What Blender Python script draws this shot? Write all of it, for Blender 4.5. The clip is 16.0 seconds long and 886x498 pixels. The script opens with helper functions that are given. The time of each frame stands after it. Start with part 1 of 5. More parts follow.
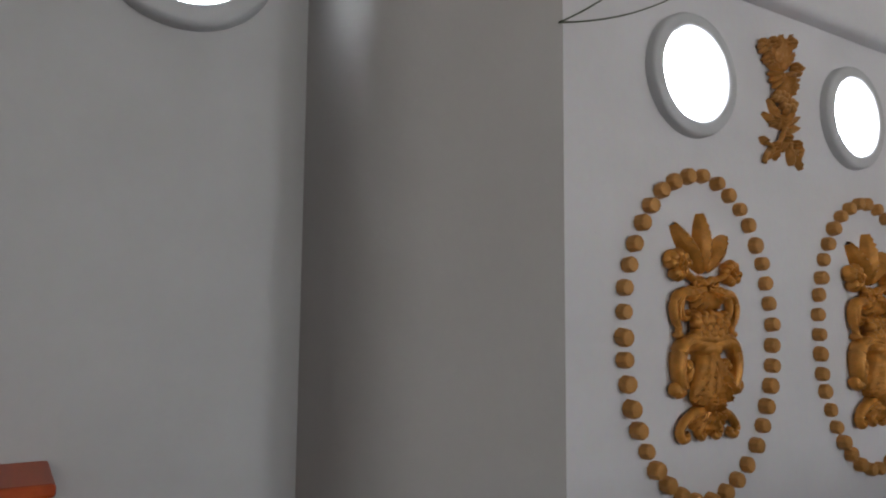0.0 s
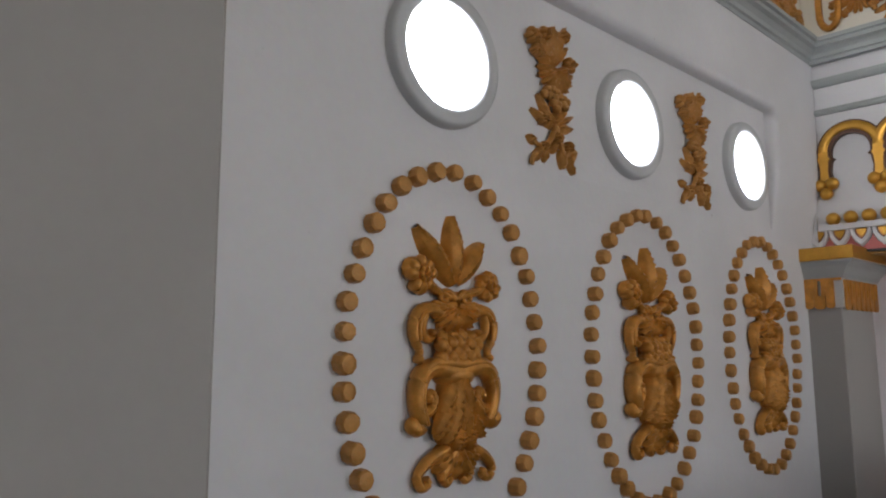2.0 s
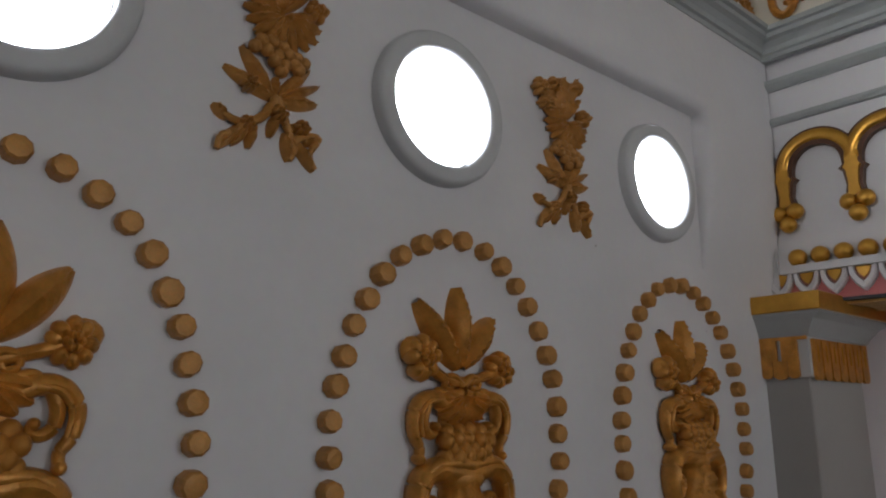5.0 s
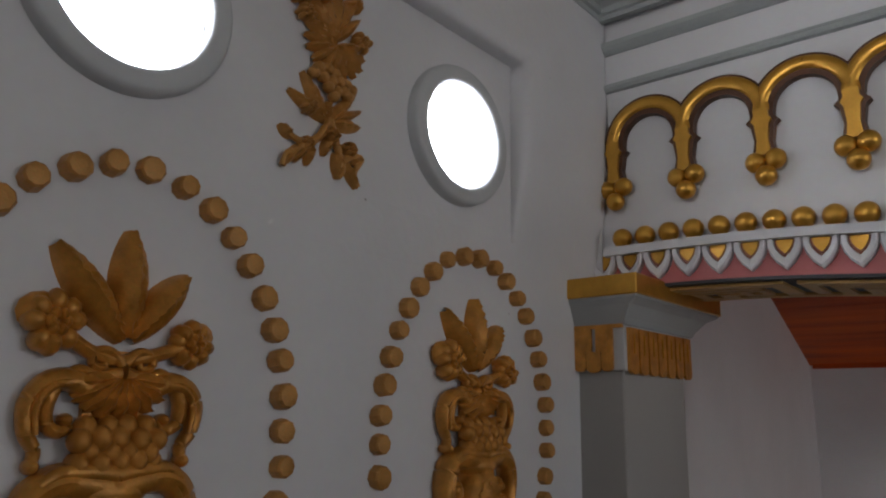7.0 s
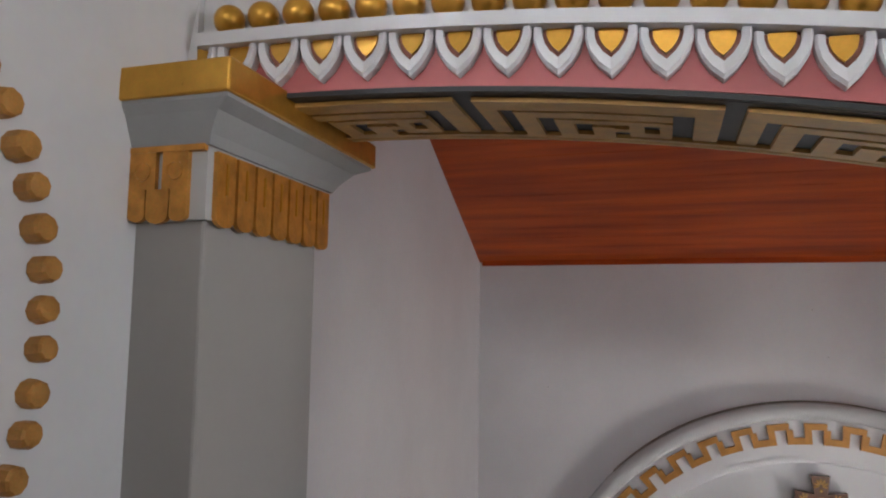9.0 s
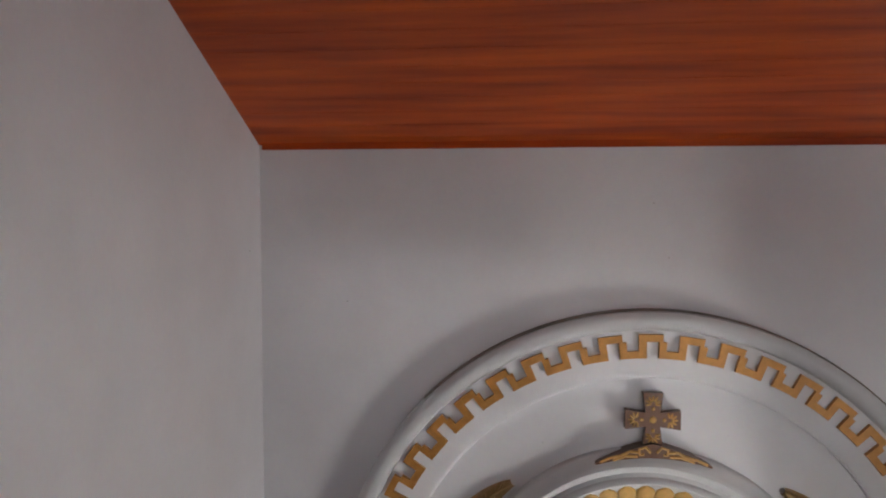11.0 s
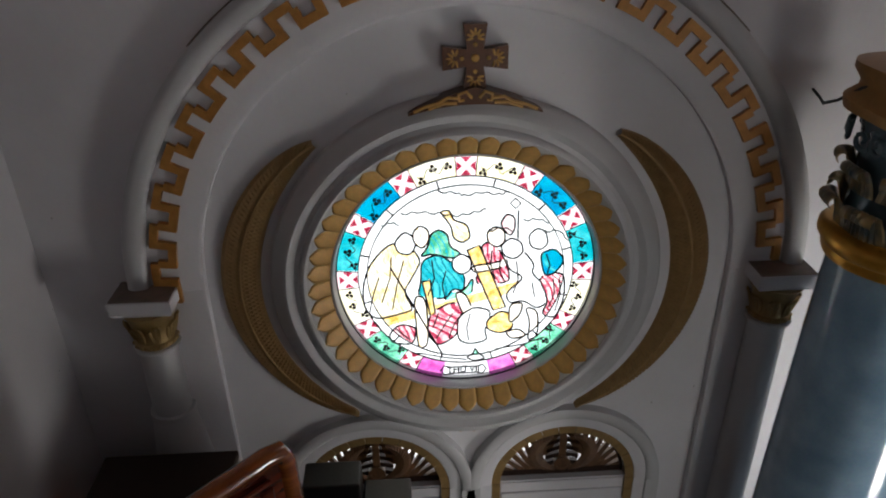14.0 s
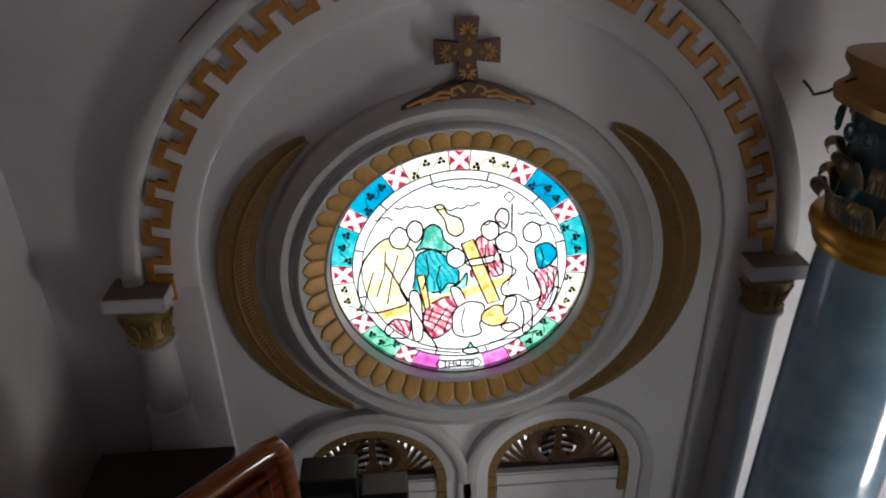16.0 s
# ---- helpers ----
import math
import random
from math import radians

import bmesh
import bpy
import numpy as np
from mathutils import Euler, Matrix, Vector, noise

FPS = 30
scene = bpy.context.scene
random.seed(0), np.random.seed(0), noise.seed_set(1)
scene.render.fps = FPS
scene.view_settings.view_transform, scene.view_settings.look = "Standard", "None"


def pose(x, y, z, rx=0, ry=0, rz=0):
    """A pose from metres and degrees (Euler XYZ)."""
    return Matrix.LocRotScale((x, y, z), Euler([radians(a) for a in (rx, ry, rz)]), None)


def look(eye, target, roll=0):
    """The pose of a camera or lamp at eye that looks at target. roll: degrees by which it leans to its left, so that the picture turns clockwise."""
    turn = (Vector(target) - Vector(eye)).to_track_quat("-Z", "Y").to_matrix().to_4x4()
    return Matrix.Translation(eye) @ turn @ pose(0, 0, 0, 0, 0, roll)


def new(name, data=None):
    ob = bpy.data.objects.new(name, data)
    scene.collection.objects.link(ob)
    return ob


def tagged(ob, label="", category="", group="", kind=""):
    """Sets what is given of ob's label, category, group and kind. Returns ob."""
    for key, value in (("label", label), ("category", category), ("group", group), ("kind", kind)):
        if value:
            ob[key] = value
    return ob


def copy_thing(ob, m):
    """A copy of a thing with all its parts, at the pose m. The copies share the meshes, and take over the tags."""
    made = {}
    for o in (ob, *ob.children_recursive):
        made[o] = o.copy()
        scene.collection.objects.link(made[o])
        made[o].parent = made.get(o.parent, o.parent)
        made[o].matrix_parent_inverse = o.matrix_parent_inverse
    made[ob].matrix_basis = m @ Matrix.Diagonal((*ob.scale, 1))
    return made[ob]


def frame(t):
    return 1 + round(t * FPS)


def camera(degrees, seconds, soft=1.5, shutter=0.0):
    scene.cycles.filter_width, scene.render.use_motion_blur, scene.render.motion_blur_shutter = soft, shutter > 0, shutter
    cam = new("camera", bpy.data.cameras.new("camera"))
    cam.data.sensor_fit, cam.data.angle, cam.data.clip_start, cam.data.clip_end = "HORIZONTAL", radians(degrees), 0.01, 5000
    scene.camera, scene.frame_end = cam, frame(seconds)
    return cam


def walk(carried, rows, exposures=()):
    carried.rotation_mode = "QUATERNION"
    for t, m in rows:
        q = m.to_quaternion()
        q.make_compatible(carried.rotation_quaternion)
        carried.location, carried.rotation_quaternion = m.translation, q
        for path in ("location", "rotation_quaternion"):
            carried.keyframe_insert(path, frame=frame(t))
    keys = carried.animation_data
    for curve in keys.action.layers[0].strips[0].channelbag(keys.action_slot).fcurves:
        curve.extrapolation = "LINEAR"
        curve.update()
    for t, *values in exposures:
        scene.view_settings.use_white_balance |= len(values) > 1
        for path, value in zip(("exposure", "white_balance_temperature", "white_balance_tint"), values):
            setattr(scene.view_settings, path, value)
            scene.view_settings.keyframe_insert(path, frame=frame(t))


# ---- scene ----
import collections

cam = camera(63.56, 16.0, soft=2.0)
# seconds, eye, yaw to the left of +y, pitch, roll
PATH = [
    (0, (1.867, -2.315, 1.403), 58.37, 5.54, 0.47),
    (0.5, (1.893, -2.183, 1.400), 51.64, 6.16, 0.15),
    (1, (1.850, -2.055, 1.367), 48.16, 6.57, -0.12),
    (1.5, (1.762, -1.835, 1.380), 47.28, 7.40, -0.23),
    (2, (1.730, -1.626, 1.383), 46.87, 7.88, -0.33),
    (2.5, (1.720, -1.295, 1.413), 46.82, 7.86, -0.33),
    (3, (1.691, -1.028, 1.402), 46.87, 8.25, -0.36),
    (3.5, (1.615, -0.785, 1.450), 46.96, 9.59, -0.20),
    (6, (1.639, 0.166, 1.453), 51.23, 13.83, 0.07),
    (6.5, (1.650, 0.340, 1.434), 50.39, 13.34, 0.54),
    (7, (1.542, 0.520, 1.453), 41.22, 12.61, 1.06),
    (7.5, (1.492, 0.765, 1.425), 32.31, 11.83, 1.08),
    (8, (1.471, 1.093, 1.412), 26.57, 11.09, 0.94),
    (8.5, (1.384, 1.388, 1.379), 21.56, 8.62, 0.81),
    (9, (1.264, 1.678, 1.375), 17.24, 5.90, 0.80),
    (9.2, (1.235, 1.785, 1.362), 15.55, 4.82, 0.86),
    (11.3, (1.498, 3.152, 1.452), 4.90, -4.66, 0.01),
    (11.5, (1.556, 3.257, 1.411), 4.59, -6.07, 0.15),
    (12, (1.637, 3.542, 1.310), 0.84, -10.86, 0.29),
    (12.5, (1.844, 3.652, 1.165), -1.78, -17.53, -0.65),
    (13, (1.944, 3.750, 1.097), -2.23, -22.79, -0.69),
    (13.5, (1.965, 3.800, 1.065), -2.48, -26.31, -0.77),
    (14, (1.961, 3.831, 1.029), -2.64, -28.32, -0.98),
    (14.5, (1.956, 3.848, 0.998), -2.86, -28.81, -0.97),
    (15, (1.948, 3.833, 1.008), -3.03, -28.71, -1.11),
    (15.5, (1.960, 3.821, 1.016), -3.01, -28.64, -1.20),
    (16, (1.959, 3.818, 1.030), -3.18, -28.73, -1.25),
]


def aim(eye, yaw, pitch, roll):
    a, b = radians(yaw), radians(pitch)
    way = Vector((-math.sin(a) * math.cos(b), math.cos(a) * math.cos(b), math.sin(b)))
    return look(eye, Vector(eye) + way, roll)


walk(cam, [(t, aim(eye, yaw, pitch, roll)) for t, eye, yaw, pitch, roll in PATH],
     exposures=((0.0, 0.2), (1.5, 0.15), (2.5, 0.12), (3.5, -0.15), (6.0, -0.75), (6.5, -0.85), (7.0, -0.75), (7.5, -0.6), (8.0, -0.28), (8.5, 0.1), (9.0, 0.35), (9.2, 0.38),
                (11.3, 0.45), (12.0, 0.5), (12.5, 0.35), (13.0, -0.1), (13.5, -0.6), (14.0, -0.9), (14.5, -0.98), (16.0, -0.98)))

# ---- world and lights ----
world = bpy.data.worlds.new("sky")
scene.world = world
world.use_nodes = True
wn = world.node_tree.nodes
sky = wn.new("ShaderNodeTexSky")
sky.sky_type, sky.sun_disc, sky.sun_elevation, sky.sun_rotation = "NISHITA", False, radians(50), radians(120)
wn["Background"].inputs["Strength"].default_value = 0.1
world.node_tree.links.new(sky.outputs["Color"], wn["Background"].inputs["Color"])


def area(name, place, target, w, h, power, colour):
    lamp = bpy.data.lights.new(name, "AREA")
    lamp.shape, lamp.size, lamp.size_y, lamp.energy, lamp.color = "RECTANGLE", w, h, power, colour
    ob = new(name, lamp)
    ob.matrix_world = look(place, target)
    return ob


# unseen sources added as daylight from the nave side and the back
WARM, COOL = (1.0, 0.955, 0.9), (0.97, 0.985, 1.0)
for wy, wz, ww, wh, power in ((0.0, 2.0, 1.9, 1.5, 16), (2.45, 2.0, 1.4, 1.5, 64)):
    area("window_daylight", (7.38, wy, wz), (0, wy, wz - 0.3), ww, wh, power, COOL)
area("window_daylight", (7.38, -3.1, 2.0), (0, -2.6, 1.6), 1.5, 1.5, 42, WARM)
back = area("window_daylight", (1.35, -6.68, 3.8), (1.3, 3.3, 3.4), 2.0, 1.1, 9, (1.0, 0.985, 0.975))
back.data.spread = radians(30)
# low daylight sources added out of view, which shine upwards into the bay
nave = area("added_low_daylight", (6.1, -6.68, -2.4), (4.0, 7.6, -2.6), 1.7, 2.2, 21, WARM)
nave.data.spread = radians(40)
# added source without an opening, to brighten the bay's left wall
high = area("window_daylight", (7.38, 4.5, 0.4), (0, 4.6, 1.5), 1.2, 1.4, 3, WARM)
high.data.spread = radians(34)
low = area("added_low_daylight", (7.38, 4.7, -3.6), (4.7, 7.5, -2.0), 1.6, 2.0, 120, WARM)
low.data.spread = radians(90)


# ---- materials ----
def mat(name, colour, rough=0.6, metal=0.0, spec=0.5, vary=0.12, scale=3.0, bump=0.15, grain=60.0, second=None, coat=0.0, stretch=None, dist=0.004, specks=0.0):
    m = bpy.data.materials.new(name)
    m.use_nodes = True
    nt = m.node_tree
    n, l = nt.nodes, nt.links
    b = n["Principled BSDF"]
    b.inputs["Roughness"].default_value, b.inputs["Metallic"].default_value = rough, metal
    b.inputs["Coat Weight"].default_value, b.inputs["Specular IOR Level"].default_value = coat, spec
    tc = n.new("ShaderNodeTexCoord")
    vec = tc.outputs["Object"]
    if stretch:
        mp = n.new("ShaderNodeMapping")
        mp.inputs["Scale"].default_value = stretch
        l.new(vec, mp.inputs["Vector"])
        vec = mp.outputs["Vector"]
    big, fine = n.new("ShaderNodeTexNoise"), n.new("ShaderNodeTexNoise")
    big.inputs["Scale"].default_value, big.inputs["Detail"].default_value = scale, 6
    fine.inputs["Scale"].default_value, fine.inputs["Detail"].default_value = grain, 4
    l.new(vec, big.inputs["Vector"])
    l.new(vec, fine.inputs["Vector"])
    ramp = n.new("ShaderNodeValToRGB")
    lo = tuple(c * (1 - vary) for c in colour) if second is None else second
    ramp.color_ramp.elements[0].position, ramp.color_ramp.elements[1].position = 0.32, 0.68
    ramp.color_ramp.elements[0].color = (*lo, 1)
    ramp.color_ramp.elements[1].color = (*colour, 1)
    l.new(big.outputs["Fac"], ramp.inputs["Fac"])
    mix = n.new("ShaderNodeMix")
    mix.data_type, mix.blend_type = "RGBA", "MULTIPLY"
    mix.inputs["Factor"].default_value = vary
    l.new(ramp.outputs["Color"], mix.inputs["A"])
    l.new(fine.outputs["Color"], mix.inputs["B"])
    out = mix.outputs["Result"]
    if specks:
        # scattered small chips, each with a shape of its own
        vo, cut, dk, wob = n.new("ShaderNodeTexVoronoi"), n.new("ShaderNodeMapRange"), n.new("ShaderNodeMix"), n.new("ShaderNodeMix")
        vo.inputs["Scale"].default_value = 3.1
        wob.data_type, wob.inputs["Factor"].default_value = "VECTOR", 0.012
        l.new(vec, wob.inputs["A"])
        l.new(fine.outputs["Color"], wob.inputs["B"])
        l.new(wob.outputs["Result"], vo.inputs["Vector"])
        cut.inputs["From Min"].default_value, cut.inputs["From Max"].default_value = 0.012, 0.022
        cut.inputs["To Min"].default_value, cut.inputs["To Max"].default_value = specks, 0.0
        l.new(vo.outputs["Distance"], cut.inputs["Value"])
        dk.data_type = "RGBA"
        dk.inputs["B"].default_value = (0.16, 0.14, 0.13, 1)
        l.new(cut.outputs["Result"], dk.inputs["Factor"])
        l.new(out, dk.inputs["A"])
        out = dk.outputs["Result"]
    l.new(out, b.inputs["Base Color"])
    rr = n.new("ShaderNodeMapRange")
    rr.inputs["To Min"].default_value, rr.inputs["To Max"].default_value = rough * 0.8, min(1, rough * 1.2)
    l.new(big.outputs["Fac"], rr.inputs["Value"])
    l.new(rr.outputs["Result"], b.inputs["Roughness"])
    if bump:
        bp = n.new("ShaderNodeBump")
        bp.inputs["Strength"].default_value, bp.inputs["Distance"].default_value = bump, dist
        add = n.new("ShaderNodeMath")
        l.new(fine.outputs["Fac"], add.inputs[0])
        l.new(big.outputs["Fac"], add.inputs[1])
        l.new(add.outputs["Value"], bp.inputs["Height"])
        l.new(bp.outputs["Normal"], b.inputs["Normal"])
    return m


def glow(name, colour, strength):
    m = bpy.data.materials.new(name)
    m.use_nodes = True
    n = m.node_tree.nodes
    e = n.new("ShaderNodeEmission")
    e.inputs["Color"].default_value, e.inputs["Strength"].default_value = (*colour, 1), strength
    m.node_tree.links.new(e.outputs["Emission"], n["Material Output"].inputs["Surface"])
    return m


def stained(name, colour, other=None, scale=14.0, faces=2):
    """Coloured window glass: lets light through in its colour, with a little gloss."""
    # thin panes pass more light than their full-depth colour
    colour, other = ([c ** 0.8 for c in q] if q else q for q in (colour, other))
    m = bpy.data.materials.new(name)
    m.use_nodes = True
    n, l = m.node_tree.nodes, m.node_tree.links
    tr, gl, mx = n.new("ShaderNodeBsdfTransparent"), n.new("ShaderNodeBsdfGlossy"), n.new("ShaderNodeMixShader")
    gl.inputs["Roughness"].default_value, mx.inputs["Fac"].default_value = 0.15, 0.04
    ns, rp, tc = n.new("ShaderNodeTexNoise"), n.new("ShaderNodeValToRGB"), n.new("ShaderNodeTexCoord")
    ns.inputs["Scale"].default_value, ns.inputs["Detail"].default_value = scale, 5
    rp.color_ramp.elements[0].position, rp.color_ramp.elements[1].position = 0.35, 0.65
    # light crosses both faces of a thick pane
    rp.color_ramp.elements[0].color = (*(c ** (1 / faces) for c in colour), 1)
    rp.color_ramp.elements[1].color = (*(c ** (1 / faces) for c in (other or tuple(min(1, c * 1.15 + 0.02) for c in colour))), 1)
    l.new(tc.outputs["Object"], ns.inputs["Vector"])
    l.new(ns.outputs["Fac"], rp.inputs["Fac"])
    l.new(rp.outputs["Color"], tr.inputs["Color"])
    l.new(tr.outputs["BSDF"], mx.inputs[1])
    l.new(gl.outputs["BSDF"], mx.inputs[2])
    l.new(mx.outputs["Shader"], n["Material Output"].inputs["Surface"])
    return m


PLASTER = mat("white_plaster", (0.74, 0.735, 0.768), 0.6, vary=0.09, scale=1.9, bump=0.2, grain=38, specks=0.7)
GREYPAINT = mat("grey_painted_plaster", (0.56, 0.565, 0.58), 0.55, vary=0.08, scale=3, bump=0.12, grain=50)
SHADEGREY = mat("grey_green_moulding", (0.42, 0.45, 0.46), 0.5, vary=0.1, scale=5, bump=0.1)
CREAM = mat("cream_plaster", (0.78, 0.75, 0.66), 0.65, vary=0.08, scale=2)
OCHRE = mat("matt_gold_paint", (0.67, 0.32, 0.08), 0.45, metal=0.2, vary=0.3, scale=18, bump=0.35, grain=140)
GOLD = mat("gold_paint", (0.80, 0.36, 0.066), 0.34, metal=0.35, vary=0.3, scale=22, bump=0.35, grain=160, second=(0.5, 0.22, 0.04))
BRIGHTGOLD = mat("bright_gold_paint", (0.72, 0.38, 0.06), 0.3, metal=0.7, vary=0.2, scale=16, bump=0.15, grain=120)
BROWN = mat("brown_paint", (0.12, 0.045, 0.018), 0.35, metal=0.2, vary=0.25, scale=12)
PALEGOLD = mat("pale_gold_paint", (0.72, 0.42, 0.12), 0.45, metal=0.1, vary=0.25, scale=14, bump=0.25)
DULLGOLD = mat("dull_bronze_gold", (0.46, 0.32, 0.13), 0.42, metal=0.35, vary=0.25, scale=20, bump=0.3)
BRONZE = mat("brown_bronze_paint", (0.44, 0.285, 0.12), 0.4, metal=0.35, vary=0.2, scale=20, bump=0.2)
FRAMEGREY = mat("mid_grey_frame_paint", (0.58, 0.595, 0.62), 0.5, vary=0.1, scale=4, bump=0.12)
RUST = mat("rust_brown_paint", (0.32, 0.11, 0.075), 0.5, vary=0.2, scale=12)
# GREYPAINT darkened, with the shade under the flare put into the colour
ECHINUS = mat("shaded_grey_plaster", (0.40, 0.41, 0.42), 0.55, vary=0.1, scale=5)
PINK = mat("coral_pink_paint", (0.62, 0.17, 0.17), 0.5, vary=0.12, scale=6)
DARK = mat("charcoal_paint", (0.035, 0.038, 0.045), 0.5, vary=0.3, scale=8)
REDWOOD = mat("varnished_red_wood", (0.6, 0.1, 0.012), 0.4, spec=0.3, vary=0.25, scale=1.6, bump=0.05, grain=22, second=(0.3, 0.034, 0.006), stretch=(0.5, 6, 6))
GLOSSWOOD = mat("glossy_red_wood", (0.24, 0.042, 0.014), 0.08, vary=0.3, scale=5, bump=0.03, second=(0.07, 0.012, 0.006), coat=0.8, stretch=(1, 1, 6))
# rail wood with the window's golden reflection put into its colour
RAILWOOD = mat("polished_wood_golden_sheen", (0.4, 0.12, 0.025), 0.2, vary=0.3, scale=6, bump=0.03, second=(0.2, 0.045, 0.012), coat=1.0, stretch=(1, 1, 6))
DARKWOOD = mat("dark_brown_wood", (0.028, 0.012, 0.007), 0.45, spec=0.3, vary=0.3, scale=8, bump=0.2, stretch=(1, 6, 6))
CARVED = mat("brown_carved_wood", (0.20, 0.10, 0.045), 0.45, vary=0.4, scale=16, bump=0.3)
BLUE = mat("blue_marbled_paint", (0.27, 0.4, 0.52), 0.16, vary=0.25, scale=4.5, bump=0.03, second=(0.18, 0.29, 0.4), coat=0.4)
TEAL = mat("dark_teal_paint", (0.09, 0.15, 0.18), 0.25, vary=0.3, scale=9)
LEAFGOLD = mat("gold_brushed_teal_paint", (0.5, 0.34, 0.12), 0.3, metal=0.4, vary=0.3, scale=11, bump=0.2, second=(0.09, 0.13, 0.14))
BRASSGOLD = mat("brown_gold_paint", (0.5, 0.27, 0.07), 0.35, metal=0.4, vary=0.25, scale=12, bump=0.2)
BLACKBOX = mat("black_speckled_casing", (0.01, 0.01, 0.011), 0.45, vary=0.5, scale=40, bump=0.2)
WIRE = mat("dark_green_wire", (0.05, 0.07, 0.035), 0.5)
GALLERY = mat("brown_floor_tile", (0.10, 0.055, 0.035), 0.4, vary=0.2, scale=3)
# one even grey for the piers, darker than the white walls
PIERGREY = mat("pale_grey_plaster", (0.42, 0.405, 0.395), 0.9, spec=0.2, vary=0.07, scale=1.4, bump=0.12, grain=45)
# stain and the shade of upper faces, mixed into one brown
STAINSHADE = mat("brown_stained_shaded_plaster", (0.33, 0.27, 0.23), 0.6, vary=0.5, scale=5)
FLOOR = mat("church_floor_tile", (0.2, 0.17, 0.14), 0.3, vary=0.1, scale=2)
LEAD = mat("black_lead_line", (0.012, 0.012, 0.014), 0.5, bump=0)
SKYLEFT = glow("bright_sky_left", (0.9, 0.95, 1.0), 44.0)
SKYGLOW = glow("bright_overcast_sky", (0.97, 0.98, 1.0), 3.6)


# ---- mesh helpers ----
def part(name, bm, material, parent=None, label="", smooth=False):
    me = bpy.data.meshes.new(name)
    bmesh.ops.recalc_face_normals(bm, faces=bm.faces)
    if smooth:
        for f in bm.faces:
            f.smooth = True
    bm.to_mesh(me)
    bm.free()
    me.materials.append(material)
    if smooth:
        me.set_sharp_from_angle(angle=radians(45))
    ob = new(name, me)
    ob.parent = parent
    if label:
        ob["label"] = label
    return ob


def thing(name, place, label, category, group="", kind=""):
    ob = new(name)
    ob.empty_display_size = 0.1
    ob.location = place
    return tagged(ob, label, category, group, kind)


def box(bm, x0, x1, y0, y1, z0, z1, bev=0.0):
    r = bmesh.ops.create_cube(bm, size=1, matrix=Matrix.LocRotScale(((x0 + x1) / 2, (y0 + y1) / 2, (z0 + z1) / 2), None, (abs(x1 - x0), abs(y1 - y0), abs(z1 - z0))))
    if bev:
        ed = list({e for v in r["verts"] for e in v.link_edges})
        bmesh.ops.bevel(bm, geom=ed, offset=bev, segments=2, affect="EDGES", profile=0.5)
    return bm


def blob(bm, c, r, rot=None, u=12, v=8):
    q = Euler([radians(a) for a in rot]) if rot else None
    bmesh.ops.create_uvsphere(bm, u_segments=u, v_segments=v, radius=1, matrix=Matrix.LocRotScale(c, q, r))
    return bm


def tube(bm, pts, radii, n=8, closed=False, flat=1.0, up=None):
    """A round bar along pts; flat squeezes it along up."""
    pts = [Vector(p) for p in pts]
    k = len(pts)
    rings = []
    for i, p in enumerate(pts):
        a, b = pts[(i - 1) % k if closed else max(i - 1, 0)], pts[(i + 1) % k if closed else min(i + 1, k - 1)]
        d = (b - a).normalized()
        h = Vector(up) if up else (Vector((0, 0, 1)) if abs(d.z) < 0.9 else Vector((1, 0, 0)))
        s = d.cross(h).normalized()
        w = s.cross(d).normalized()
        r = radii[i] if isinstance(radii, (list, tuple)) else radii
        rings.append([bm.verts.new(p + s * (r * math.cos(6.2832 * j / n)) + w * (r * flat * math.sin(6.2832 * j / n))) for j in range(n)])
    for i in range(k if closed else k - 1):
        A, B = rings[i], rings[(i + 1) % k]
        for j in range(n):
            bm.faces.new((A[j], A[(j + 1) % n], B[(j + 1) % n], B[j]))
    if not closed:
        bm.faces.new(rings[0][::-1])
        bm.faces.new(rings[-1])
    return bm


def prism(bm, poly, P, d0, d1):
    """An outline (a, b) carried from depth d0 to d1; P maps (a, b, d) to a place."""
    A = [bm.verts.new(P(a, b, d0)) for a, b in poly]
    B = [bm.verts.new(P(a, b, d1)) for a, b in poly]
    n = len(poly)
    bm.faces.new(A)
    bm.faces.new(B[::-1])
    for i in range(n):
        bm.faces.new((A[i], B[i], B[(i + 1) % n], A[(i + 1) % n]))
    return bm


def ring(bm, profile, P, c, a0=0.0, a1=360.0, n=72):
    """Sweeps profile [(radius, depth)] round the centre c in the plane of P."""
    full = abs(a1 - a0) >= 359.9
    m = n if full else n + 1
    rows = []
    for i in range(m):
        a = radians(a0 + (a1 - a0) * i / n)
        rows.append([bm.verts.new(P(c[0] + r * math.cos(a), c[1] + r * math.sin(a), d)) for r, d in profile])
    k = len(profile)
    for i in range(n):
        A, B = rows[i], rows[(i + 1) % m]
        for j in range(k):
            bm.faces.new((A[j], A[(j + 1) % k], B[(j + 1) % k], B[j]))
    if not full:
        bm.faces.new(rows[0])
        bm.faces.new(rows[-1][::-1])
    return bm


def sector(bm, c, r0, r1, a0, a1, P, d0, d1, n=8):
    pts = [(c[0] + r1 * math.cos(radians(a0 + (a1 - a0) * i / n)), c[1] + r1 * math.sin(radians(a0 + (a1 - a0) * i / n))) for i in range(n + 1)]
    pts += [(c[0] + r0 * math.cos(radians(a1 + (a0 - a1) * i / n)), c[1] + r0 * math.sin(radians(a1 + (a0 - a1) * i / n))) for i in range(n + 1)]
    return prism(bm, pts, P, d0, d1)


